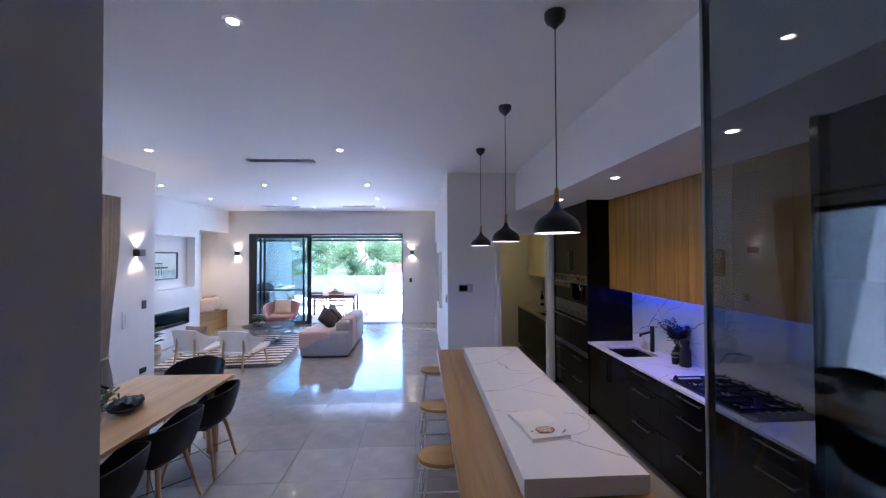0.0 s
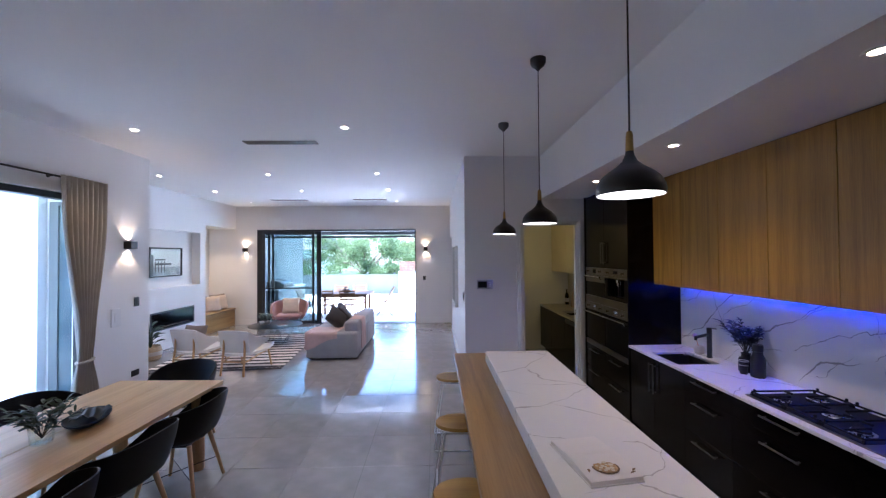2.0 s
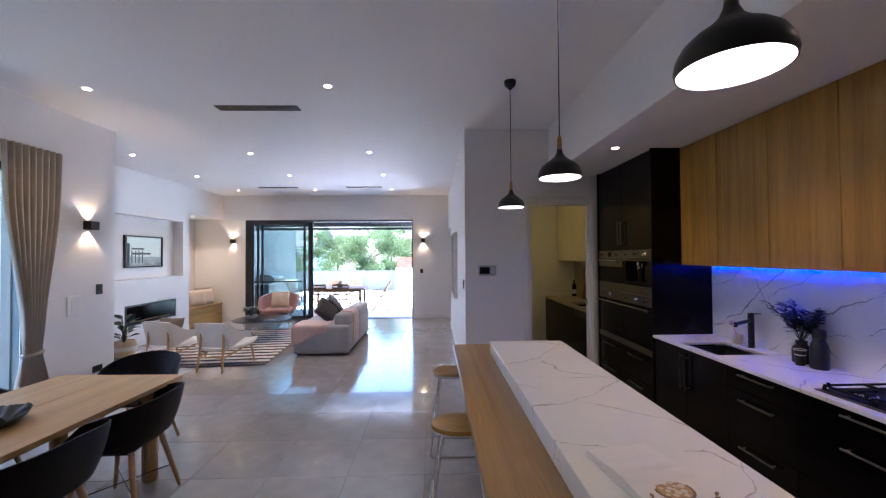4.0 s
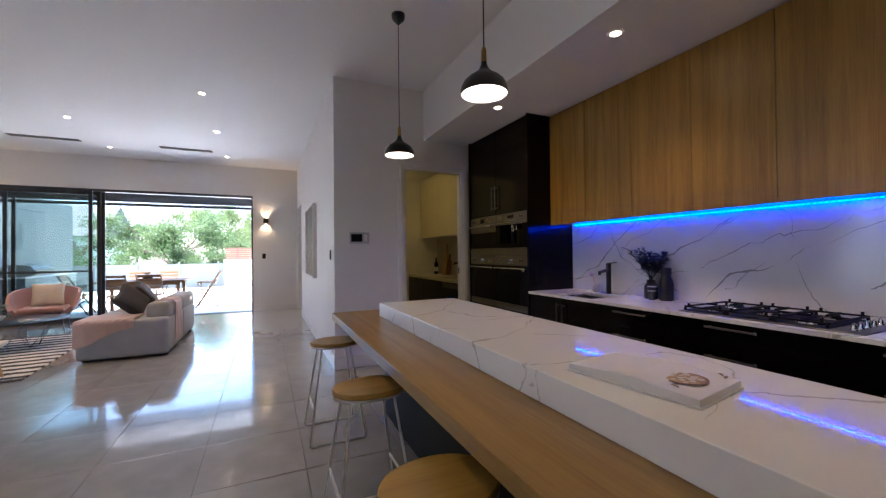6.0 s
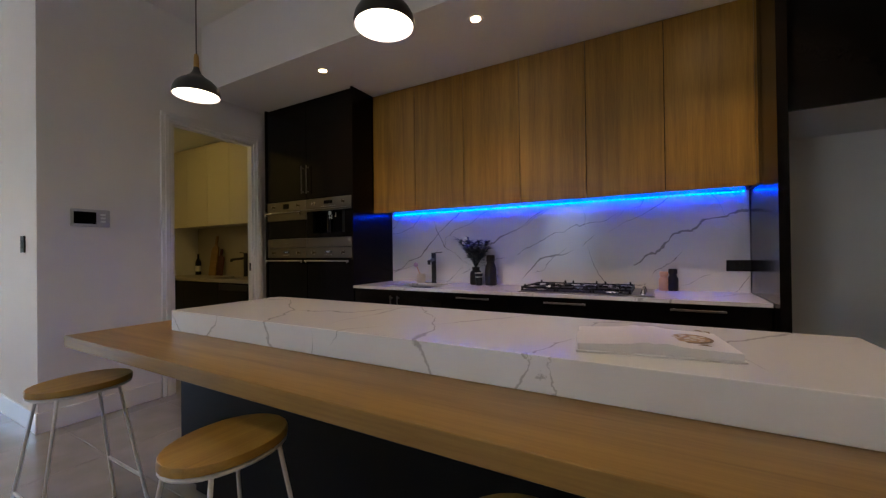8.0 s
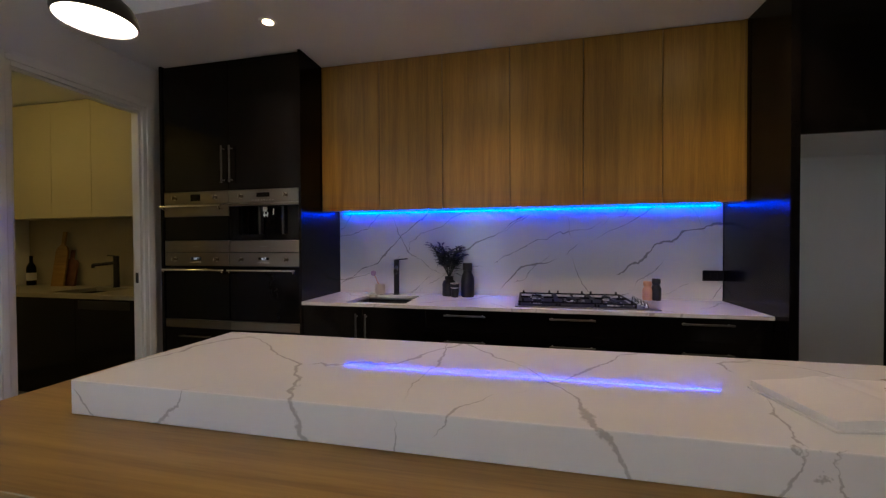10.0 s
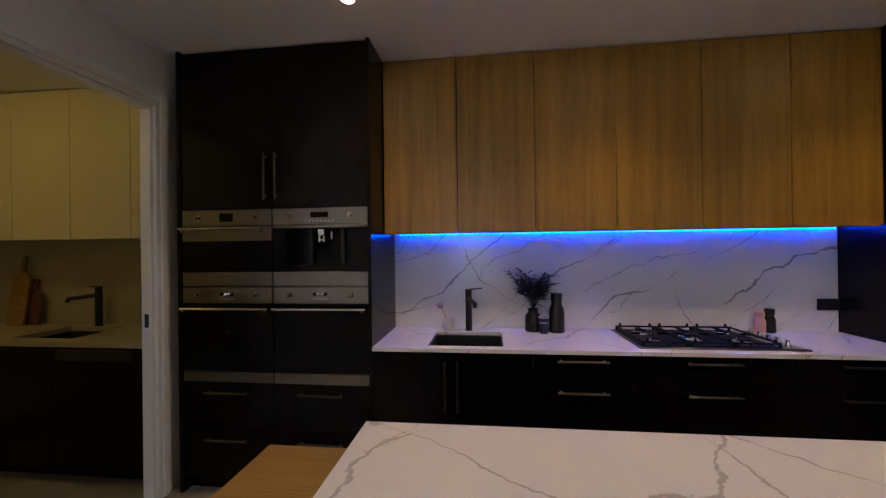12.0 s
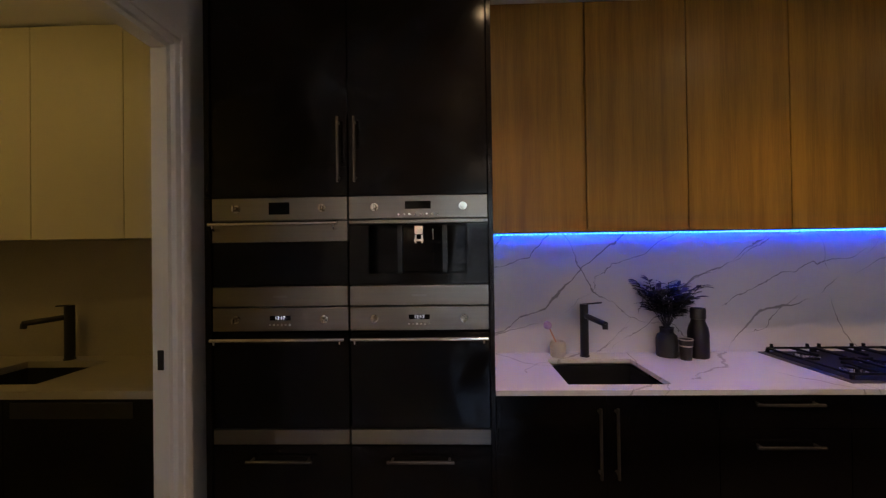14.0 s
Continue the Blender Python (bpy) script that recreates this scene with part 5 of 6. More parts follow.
def tub_shell(w, dpt, seat_z, back_z, arm_z, thick, squash=1.0):
    """A moulded armchair shell that faces -y: seat pan, sides rising to arms, taller back."""
    def fn(u, v):
        ang = (u * 2 - 1) * radians(142)
        c, s = math.cos(ang), math.sin(ang)
        hx, hy = w / 2, dpt / 2
        k = 1 / (abs(s) ** 2.6 + abs(c) ** 2.6) ** (1 / 2.6)
        ex, ey = s * k * hx, c * k * hy
        back = max(0, math.cos(ang / 1.25)) ** 1.1
        front = max(0, (abs(ang) - radians(88)) / radians(54))
        rim = arm_z + (back_z - arm_z) * back - (arm_z - seat_z - 0.015) * min(1, front) ** 1.25
        if v < 0.5:
            t = v / 0.5
            q = 0.86 * t
            z = seat_z + 0.055 * t ** 4 - 0.012 * (1 - t * t)
            return (ex * q, ey * q - 0.01, z if front < 0.6 else min(z, rim))
        t = (v - 0.5) / 0.5
        q = 0.86 + 0.14 * math.sin(t * math.pi / 2) + 0.05 * t * back
        z = seat_z + 0.055 + (rim - seat_z - 0.055) * t ** 1.15
        return (ex * q, ey * q - 0.01 + 0.03 * t * back, z)
    return grid_sheet(fn, 40, 14, thick, False)


def dining_chair():
    ob = thing("dining_chair", "black moulded tub chair on oak legs", "chair", (0, 0, 0), 0, "chairs round the dining table")
    part("shell", tub_shell(0.58, 0.54, 0.44, 0.79, 0.665, 0.010), BLACKPLASTIC, ob, "black moulded seat shell")
    for sx in (-1, 1):
        for sy in (-1, 1):
            part("leg", rod((sx * 0.15, sy * 0.14 - 0.01, 0.43), (sx * 0.235, sy * 0.225 - 0.01, 0.0), 0.019, 0.012, 12), OAK_LEG, ob, "tapered oak leg")
    for s in (-1, 1):
        part("brace", rod((-0.205 * s, -0.20, 0.17), (0.205 * s, 0.18, 0.17), 0.004, seg=6), BLACKMETAL, ob, "thin black cross brace")
    part("seat_mount", box(-0.13, 0.13, -0.13, 0.11, 0.405, 0.428, 0.004), BLACKMETAL, ob)
    return ob


dc = dining_chair()
dc.matrix_basis = pose(-1.775, 5.11, 0, 0, 0, -90 + 4)
for x, y, a in ((-1.785, 4.47, -93), (-1.765, 3.80, -88), (-2.33, 5.93, 4), (-2.83, 5.07, 86), (-2.81, 4.42, 92), (-2.82, 3.77, 90)):
    copy_thing(dc, pose(x, y, 0, 0, 0, a))


def table_things():
    v = thing("glass_vase", "clear glass vase with green leafy stems", "vase", (-2.18, 4.37, 0.752))
    g = part("glass", lathe([(0, 0), (0.052, 0), (0.056, 0.006), (0.066, 0.125), (0.063, 0.125), (0.053, 0.012), (0, 0.010)], 28), GLASS, v, "clear thick glass")
    g.visible_shadow = False
    sprigs(v, (0, 0, 0.03), 18, 0.21, 0.19, 0.085, 0.024, LEAF, 9, 11, "dark green leaves")
    b = thing("serving_bowl", "dark teal shallow oval bowl", "bowl", (-2.15, 4.66, 0.752), 25)
    bm = lathe([(0, 0.004), (0.09, 0.0), (0.10, 0.004), (0.16, 0.032), (0.175, 0.05), (0.170, 0.052), (0.15, 0.036), (0.09, 0.012), (0, 0.010)], 36)
    bmesh.ops.scale(bm, vec=(0.72, 1.15, 1.0), verts=bm.verts)
    part("dish", bm, TEAL, b)
    rng = random.Random(5)
    n = thing("folded_napkin", "dark teal crumpled napkin in the bowl", "napkin", (-2.15, 4.69, 0.80), 20)
    part("cloth", grid_sheet(lambda u, w: ((u - 0.5) * 0.16, (w - 0.5) * 0.24, 0.006 + 0.03 * (1 - (2 * u - 1) ** 2) * (0.6 + 0.4 * math.sin(9 * w + 4 * u)) + 0.008 * math.sin(17 * u + 6 * w)), 16, 20, 0.006), TEAL, n)


table_things()


def curtain():
    ob = thing("curtain", "beige linen curtain tied back beside the glass", "curtain", (-3.76, 6.41, 0))

    def fn(u, v):
        z = 2.83 - 2.80 * v
        if v < 0.75:
            t = max(0, (v - 0.15) / 0.6)
            half = 0.30 - 0.21 * t * t * (3 - 2 * t)
        else:
            half = 0.09 + 0.10 * min(1, (v - 0.75) / 0.18)
        cy = 0.015 * math.sin(v * 3)
        tie = math.exp(-((v - 0.75) / 0.06) ** 2)
        amp = 0.034 * (1 - 0.5 * tie)
        ph = u * 2 * math.pi * 9 + 0.5 * math.sin(3 * u + 2 * v)
        return (0.02 + amp * math.sin(ph) + 0.012 * math.sin(3 * u + 5 * v), cy + half * (u * 2 - 1), z)
    part("fabric", grid_sheet(fn, 162, 56, 0.003), CURTAIN, ob)
    part("tie_band", add_tube(B(), [(0.02 + 0.05 * math.cos(a), 0.01 + 0.095 * math.sin(a), 0.73 + 0.012 * math.sin(a)) for a in [2 * math.pi * k / 20 for k in range(20)]], 0.018, 8, True), CURTAIN, ob, "linen tie-back band")
    rd = thing("curtain_rod", "black metal curtain rod", "curtain rod", (-3.76, 4.57, 2.81))
    part("pole", rod((0, -0.45, 0), (0, 2.12, 0), 0.011, seg=12), BLACKMETAL, rd)
    part("finial", lathe([(0, -0.02), (0.016, -0.015), (0.02, 0), (0.016, 0.015), (0, 0.02)], 14, (0, 2.135, 0)), BLACKMETAL, rd)
    for yy in (-0.3, 1.5):
        part("bracket", add_rod(rod((0, yy, 0), (-0.08, yy, 0), 0.007, seg=8), (-0.08, yy, 0), (-0.076, yy, 0), 0.02, seg=14), BLACKMETAL, rd)


curtain()


# ---- living ----
def framed(name, label, w, h, frame_mat, print_mat, border, at, turn, depth=0.035, t=0.02):
    """A framed print whose back is at local y = 0, facing -y."""
    ob = thing(name, label, "picture", at, turn)
    for nm, b in (("frame_side", (-w / 2, -w / 2 + t, -h / 2, h / 2)), ("frame_side", (w / 2 - t, w / 2, -h / 2, h / 2)), ("frame_rail", (-w / 2 + t, w / 2 - t, -h / 2, -h / 2 + t)), ("frame_rail", (-w / 2 + t, w / 2 - t, h / 2 - t, h / 2))):
        part(nm, box(b[0], b[1], -depth, 0, b[2], b[3], 0.0015), frame_mat, ob)
    part("mount", box(-w / 2 + t, w / 2 - t, -depth * 0.5, -0.004, -h / 2 + t, h / 2 - t), PAPER, ob, "white mount board")
    part("print", box(-w / 2 + border, w / 2 - border, -depth * 0.5 - 0.002, -depth * 0.5, -h / 2 + border, h / 2 - border), print_mat, ob)
    g = part("glazing", box(-w / 2 + t, w / 2 - t, -depth * 0.8, -depth * 0.8 + 0.002, -h / 2 + t, h / 2 - t), GLASS, ob)
    g.visible_shadow = False
    return ob


ph = framed("framed_photograph", "black-framed white seaside photograph in the niche", 1.0, 0.63, BLACKMETAL, PHOTO_WHITE, 0.04, (-5.53, 10.31, 1.815), 90, 0.05, 0.03)
PHOTO_DARK = surface("photo_dark", (0.07, 0.075, 0.08), 0.4, vary=0.4, scale=12, bump=0.0)
for nm, (a, b, c, d), mt, lab in (("photo_sea", (-0.46, 0.46, -0.275, -0.10), PHOTO, "grey sea of the photograph"), ("photo_jetty", (-0.34, 0.16, -0.06, -0.02), PHOTO_DARK, "dark jetty line"), ("photo_jetty", (-0.34, -0.02, 0.04, 0.07), PHOTO_DARK, "dark jetty line"), ("photo_shore", (-0.46, -0.38, -0.275, 0.16), PHOTO_DARK, "dark shore of the photograph")):
    part(nm, box(a, b, -0.0295, -0.0272, c, d), mt, ph, lab)
for k in range(4):
    part("photo_post", box(-0.34 + k * 0.09, -0.315 + k * 0.09, -0.0315, -0.0296, -0.22, 0.02), PHOTO_DARK, ph, "dark post in the photograph")
framed("framed_artwork", "pale glazed artwork in a thin white frame", 1.2, 1.15, WHITEMETAL, PALEART, 0.10, (0.745, 9.65, 1.525), -90, 0.06)


def fireplace():
    ob = thing("gas_fireplace", "long black glass-fronted gas fireplace in the wall", "fireplace", (-5.33, 10.295, 0.608), 90)
    w, h = 0.695, 0.192
    for nm, b in (("surround", (-w, w, h - 0.03, h)), ("surround", (-w, w, -h, -h + 0.03)), ("surround", (-w, -w + 0.03, -h + 0.03, h - 0.03)), ("surround", (w - 0.03, w, -h + 0.03, h - 0.03))):
        part(nm, box(b[0], b[1], -0.012, 0.0, b[2], b[3], 0.001), BLACKMETAL, ob)
    part("fire_glass", box(-w + 0.03, w - 0.03, -0.008, -0.002, -h + 0.03, h - 0.03), DARKGLASS, ob, "black reflective fire glass")
    part("fire_logs", add_rod(add_rod(rod((-0.4, -0.011, -0.13), (0.1, -0.011, -0.12), 0.012, seg=8), (-0.1, -0.011, -0.125), (0.35, -0.011, -0.135), 0.010, seg=8), (0.2, -0.011, -0.12), (0.5, -0.011, -0.13), 0.011, seg=8), BARK, ob)


fireplace()


def window_seat():
    ob = thing("window_seat", "oak-fronted built-in bench in the alcove", "bench", (-5.70, 12.17, 0))
    part("body", box(-0.36, 0.345, -0.718, 0.718, 0.0, 0.445), OAK_BAR, ob)
    part("seat_top", box(-0.36, 0.365, -0.718, 0.718, 0.445, 0.48, 0.003), OAK_BAR, ob)
    for k, (y, mt, w, a, lab) in enumerate(((12.64, CUSHION_GREY, 0.5, 12, "grey-brown woven cushion on the window seat"), (12.47, CUSHION_PALE, 0.46, 8, "cream knotted cushion on the window seat"), (12.12, CUSHION_PALE, 0.44, -6, "cream knotted cushion on the window seat"))):
        c = whole("cushion", pillow(w, 0.40 if k else 0.44, 0.15, k), mt, lab, "cushion", group="window seat cushions")
        c.matrix_basis = pose(-5.56 - 0.12 * (k == 0), y, 0.48 + 0.20, 76, 0, 60 + a)


window_seat()


def sofa():
    ob = thing("sofa", "low light-grey modular sofa with its back to the passage", "sofa", (-1.61, 10.06, 0))
    part("seat_module", box(-0.47, 0.48, -1.04, -0.003, 0.03, 0.505, 0.05, 4), SOFA, ob, "deep upholstered seat block")
    part("seat_module", box(-0.47, 0.48, 0.003, 1.03, 0.03, 0.505, 0.05, 4), SOFA, ob, "deep upholstered seat block")
    part("backrest", box(0.20, 0.475, -0.90, -0.003, 0.46, 0.69, 0.06, 4), SOFA, ob)
    part("backrest", box(0.20, 0.475, 0.003, 1.02, 0.46, 0.69, 0.06, 4), SOFA, ob)
    for sx in (-0.4, 0.42):
        for sy in (-0.9, 0.9):
            part("foot", box(sx - 0.03, sx + 0.03, sy - 0.03, sy + 0.03, 0, 0.03), BLACKMETAL, ob)

    def drape(path, across, w, seed):
        """A cloth laid along a profile of points (a, z), w wide."""
        pts = [Vector((p[0], 0, p[1])) for p in path]
        ls = [0]
        for a, b in zip(pts, pts[1:]):
            ls.append(ls[-1] + (b - a).length)

        def fn(u, v):
            d = u * ls[-1]
            for i in range(len(pts) - 1):
                if d <= ls[i + 1] + 1e-6:
                    q = pts[i].lerp(pts[i + 1], (d - ls[i]) / (ls[i + 1] - ls[i]))
                    break
            wob = 0.006 * math.sin(9 * v + 3 * u + seed) + 0.004 * math.sin(21 * v - 8 * u)
            return (q.x + wob, (v - 0.5) * w * (1 + 0.06 * math.sin(5 * u + seed)) + across, q.z + abs(wob) + 0.004)
        return grid_sheet(fn, 36, 22, 0.008)
    def corner_throw(u, v):
        """Laid over the seat's front edge, hanging lower at its outer corner."""
        x = -2.085 + 0.60 * v
        hang = 0.30 - 0.22 * v + 0.02 * math.sin(7 * v)
        run = u * (0.55 + hang)
        wob = 0.006 * math.sin(11 * v + 2 * u) + 0.004 * math.sin(25 * v)
        if run < hang:
            return (x + wob, 9.003 - 0.006 - abs(wob), 0.500 - (hang - run))
        return (x + wob, 9.008 + run - hang, 0.512 + abs(wob))
    whole("throw_blanket", grid_sheet(corner_throw, 36, 22, 0.008), THROW, "blush pink throw over the sofa corner", "throw", group="sofa throws")
    whole("throw_blanket", box(-2.09, -2.08, 9.05, 9.48, 0.22, 0.508, 0.004), THROW, "folded end of the blush pink throw", "throw", group="sofa throws")
    t2 = whole("throw_blanket", drape([(-0.14, 0.50), (-0.135, 0.66), (-0.10, 0.698), (0.10, 0.698), (0.132, 0.66), (0.136, 0.12)], 0.0, 0.40, 2), THROW, "blush pink throw over the sofa back", "throw", group="sofa throws")
    t2.matrix_basis = Matrix.Translation((-1.243, 9.58, 0))
    for k, (x, y, z, rx, rz, mt, w, spin) in enumerate(((-1.65, 9.58, 0.70, 58, 60, CUSHION_DARK, 0.42, 40), (-1.57, 9.91, 0.73, 55, 95, CUSHION_DARK, 0.46, 12))):
        c = whole("cushion", pillow(w, w, 0.16, 10 + k), mt, "charcoal scatter cushion leaning on the sofa", "cushion", group="sofa cushions")
        c.matrix_basis = pose(x, y, z, rx, 0, rz) @ pose(0, 0, 0, 0, 0, spin)


sofa()


def rug():
    ob = thing("rug", "black and cream striped woven rug with fringe", "rug", (-3.58, 9.95, 0.001), 5)
    part("weave", box(-1.12, 1.12, -1.45, 1.45, 0.0, 0.010, 0.002), RUG, ob)
    for s in (-1, 1):
        bm = B()
        rng = random.Random(3 + s)
        for k in range(110):
            x = -1.11 + 2.22 * k / 109
            add_box(bm, x - 0.008, x + 0.008, s * 1.45 + (0 if s > 0 else -0.07 - rng.random() * 0.03), s * 1.45 + (0.07 + rng.random() * 0.03 if s > 0 else 0), 0.001, 0.007 + rng.random() * 0.004)
        tagged(part("fringe", bm, FRINGE, ob, "knotted dark fringe", False), kind="stuff")


rug()


def coffee_table():
    ob = thing("coffee_table", "round dark glass coffee table on black wire legs", "coffee table", (-3.24, 10.52, 0.011))
    part("top", lathe([(0, 0.385), (0.55, 0.385), (0.565, 0.389), (0.565, 0.397), (0.55, 0.401), (0, 0.401)], 48), DARK_TABLE_GLASS, ob)
    part("under_ring", add_tube(B(), [(0.44 * math.cos(a), 0.44 * math.sin(a), 0.378) for a in [2 * math.pi * k / 36 for k in range(36)]], 0.006, 6, True), BLACKMETAL, ob)
    for k in range(6):
        a = 2 * math.pi * k / 6
        part("leg", add_tube(B(), [(0.43 * math.cos(a), 0.43 * math.sin(a), 0.378), (0.24 * math.cos(a + 0.5), 0.24 * math.sin(a + 0.5), 0.006), (0.43 * math.cos(a + 1.0), 0.43 * math.sin(a + 1.0), 0.378)], 0.005, 6), BLACKMETAL, ob, "bent black wire leg")
    p = thing("coffee_table_plant", "small succulent in a pale bowl", "plant", (-3.46, 10.50, 0.412))
    part("bowl", lathe([(0, 0), (0.08, 0), (0.12, 0.05), (0.125, 0.07), (0.115, 0.07), (0.10, 0.045), (0, 0.04)], 24), CERAMIC, p)
    sprigs(p, (0, 0, 0.05), 26, 0.19, 0.17, 0.075, 0.034, SAGE, 21, 10, "pale green leaves")
    b = thing("magazine", "closed magazine on the coffee table", "magazine", (-3.05, 10.42, 0.412), 25)
    part("pages", box(-0.10, 0.10, -0.14, 0.14, 0, 0.012, 0.001), PAPER, b)
    part("cover", box(-0.10, 0.10, -0.14, 0.14, 0.0122, 0.0135), CUSHION_GREY, b)


coffee_table()


def white_lounge_chair():
    """A felt shell with winged back on a splayed oak frame; faces +y."""
    ob = thing("lounge_chair", "white felt shell chair on pale oak frame", "armchair", (0, 0, 0), 0, "white lounge chairs")

    def back(u, v):
        a = (u * 2 - 1)
        g = 1 if a > 0 else -1
        w = max(0.0, (abs(a) - 0.5) / 0.5)
        x = 0.255 * a / 0.5 if abs(a) < 0.5 else g * (0.255 + 0.06 * w ** 0.8 + 0.02 * w ** 3)
        dip = math.sin(min(1.0, w * 1.35) * math.pi / 2) ** 1.6
        top = 0.725 - 0.012 * (a / 0.5) ** 2 if abs(a) < 0.5 else 0.713 - 0.155 * dip - 0.03 * w ** 6
        low = 0.35 + 0.14 * w ** 1.2
        z = low + (top - low) * v
        y = -0.27 - 0.09 * v * (1 - w) + 0.04 * a * a + 0.36 * w ** 1.15
        return (x, y, z)
    part("back_shell", grid_sheet(back, 28, 10, 0.022), WHITEFAB, ob)

    def seat(u, v):
        a = u * 2 - 1
        y = -0.30 + 0.62 * v
        w = 0.27 + 0.08 * math.sin(v * math.pi * 0.8)
        return (a * w, y, 0.335 + 0.045 * v + 0.03 * a * a - 0.02 * math.sin(v * math.pi))
    part("seat_shell", grid_sheet(seat, 16, 16, 0.035), WHITEFAB, ob)
    for s in (-1, 1):
        part("front_leg", rod((s * 0.25, 0.24, 0.34), (s * 0.28, 0.31, 0.0), 0.018, 0.012, 12), OAK_LEG, ob, "tapered oak leg")
        part("rear_leg", add_tube(B(), [(s * 0.175, -0.30, 0.66), (s * 0.185, -0.31, 0.36), (s * 0.20, -0.36, 0.0)], 0.017, 10), OAK_LEG, ob, "oak leg running up the back")
        part("side_rail", rod((s * 0.195, -0.33, 0.21), (s * 0.26, 0.25, 0.31), 0.013, seg=10), OAK_LEG, ob)
    part("cross_rail", rod((-0.19, -0.335, 0.22), (0.19, -0.335, 0.22), 0.012, seg=10), OAK_LEG, ob)
    part("cross_rail", rod((-0.25, 0.24, 0.30), (0.25, 0.24, 0.30), 0.012, seg=10), OAK_LEG, ob)
    return ob


lc = white_lounge_chair()
lc.matrix_basis = pose(-2.91, 8.50, 0.0, 0, 0, -8)
copy_thing(lc, pose(-3.79, 8.67, 0.0, 0, 0, -13))
lcush = whole("cushion", pillow(0.42, 0.36, 0.13, 31), CUSHION_GREY, "grey-brown woven cushion on the lounge chair", "cushion")
lcush.matrix_basis = pose(-3.81, 8.55, 0.58, 68, 0, -8)


def pink_chair():
    ob = thing("tub_chair", "dusty pink tub armchair on thin black legs", "armchair", (-3.43, 11.85, 0), 12)
    part("shell", tub_shell(0.80, 0.72, 0.36, 0.80, 0.62, 0.05), PINK, ob, "pink upholstered shell")
    part("seat_cushion", box(-0.29, 0.29, -0.33, 0.22, 0.375, 0.46, 0.035, 3), PINK, ob, "pink seat cushion")
    for sx in (-1, 1):
        for sy in (-1, 1):
            part("leg", rod((sx * 0.22, sy * 0.2, 0.36), (sx * 0.28, sy * 0.27, 0.0), 0.011, 0.008, 8), BLACKMETAL, ob)
    c = whole("cushion", pillow(0.42, 0.40, 0.14, 41), CUSHION_PALE, "cream cushion on the pink chair", "cushion")
    c.matrix_basis = pose(-3.41, 11.90, 0.655, 72, 0, 12)


pink_chair()


def floor_plant():
    ob = thing("potted_plant", "green rubber plant in a woven basket", "plant", (-5.02, 9.2, 0))
    part("basket", lathe([(0, 0), (0.13, 0), (0.17, 0.03), (0.185, 0.14), (0.165, 0.25), (0.155, 0.26), (0.15, 0.24), (0, 0.22)], 28), BASKET, ob, "woven seagrass basket")
    part("basket_band", lathe([(0.182, 0.10), (0.188, 0.13), (0.184, 0.17)], 28), CERAMIC, ob, "pale woven band")
    rng = random.Random(12)
    bm, st = B(), B()
    for k in range(30):
        a = rng.random() * 6.28
        h = 0.28 + 0.36 * rng.random()
        p = Vector((0.05 * math.cos(a), 0.05 * math.sin(a), h))
        add_tube(st, [(0, 0, 0.2), p * 0.7 + Vector((0, 0, 0.1)), p], 0.005, 5)
        leaf(bm, p, (math.cos(a), math.sin(a), 0.5 + 0.5 * rng.random()), 0.20 + 0.08 * rng.random(), 0.085, 0.35, rng.uniform(-0.4, 0.4))
    part("stems", st, LEAF, ob)
    tagged(part("foliage", bm, LEAF, ob, "broad glossy green leaves"), kind="stuff")


floor_plant()


# ---- outside ----
gr = setting("ground", box(-60, 60, -40, 90, -0.25, -0.2), GRASS, "green lawn beyond the paving", "ground")
setting("pavement", add_box(box(-6.6, 8, 13.11, 21.5, -0.2, -0.02), 8, 14, 13.11, 30, -0.2, -0.02), PAVING, "pale bright patio paving", "pavement")
setting("courtyard_paving", box(-8.5, -4.09, -1.5, 7.22, -0.2, -0.02), GROUT, "grey courtyard paving", "pavement")
setting("courtyard_wall", box(-9.0, -5.1, 7.22, 7.34, -0.2, 4.2), RENDER_WHITE, "sunlit white rendered courtyard wall", "wall")
setting("boundary_wall", box(-8.7, -8.5, -1.5, 7.22, -0.2, 2.4), RENDER_WHITE, "white rendered boundary wall", "wall")


def courtyard_window():
    ob = tagged(new("courtyard_window"), "dark bluish window on the courtyard wall", "window", kind="structure")
    ob.matrix_basis = pose(-4.64, 7.34, 0)
    for a, b in ((-0.38, -0.26), (0.0, 0.08), (0.44, 0.50)):
        part("window_frame", box(a, b, -0.05, -0.002, 0.0, 2.7, 0.002), RENDER_GREY if a < -0.3 else FENCE_GREY, ob)
    part("window_frame", box(-0.26, 0.44, -0.05, -0.002, 2.64, 2.7, 0.002), FENCE_GREY, ob)
    part("pane", box(-0.26, 0.0, -0.03, -0.004, 0.0, 2.64), DARK_PANE, ob)
    part("pane", box(0.08, 0.44, -0.03, -0.004, 0.0, 2.64), DARK_PANE, ob)


courtyard_window()


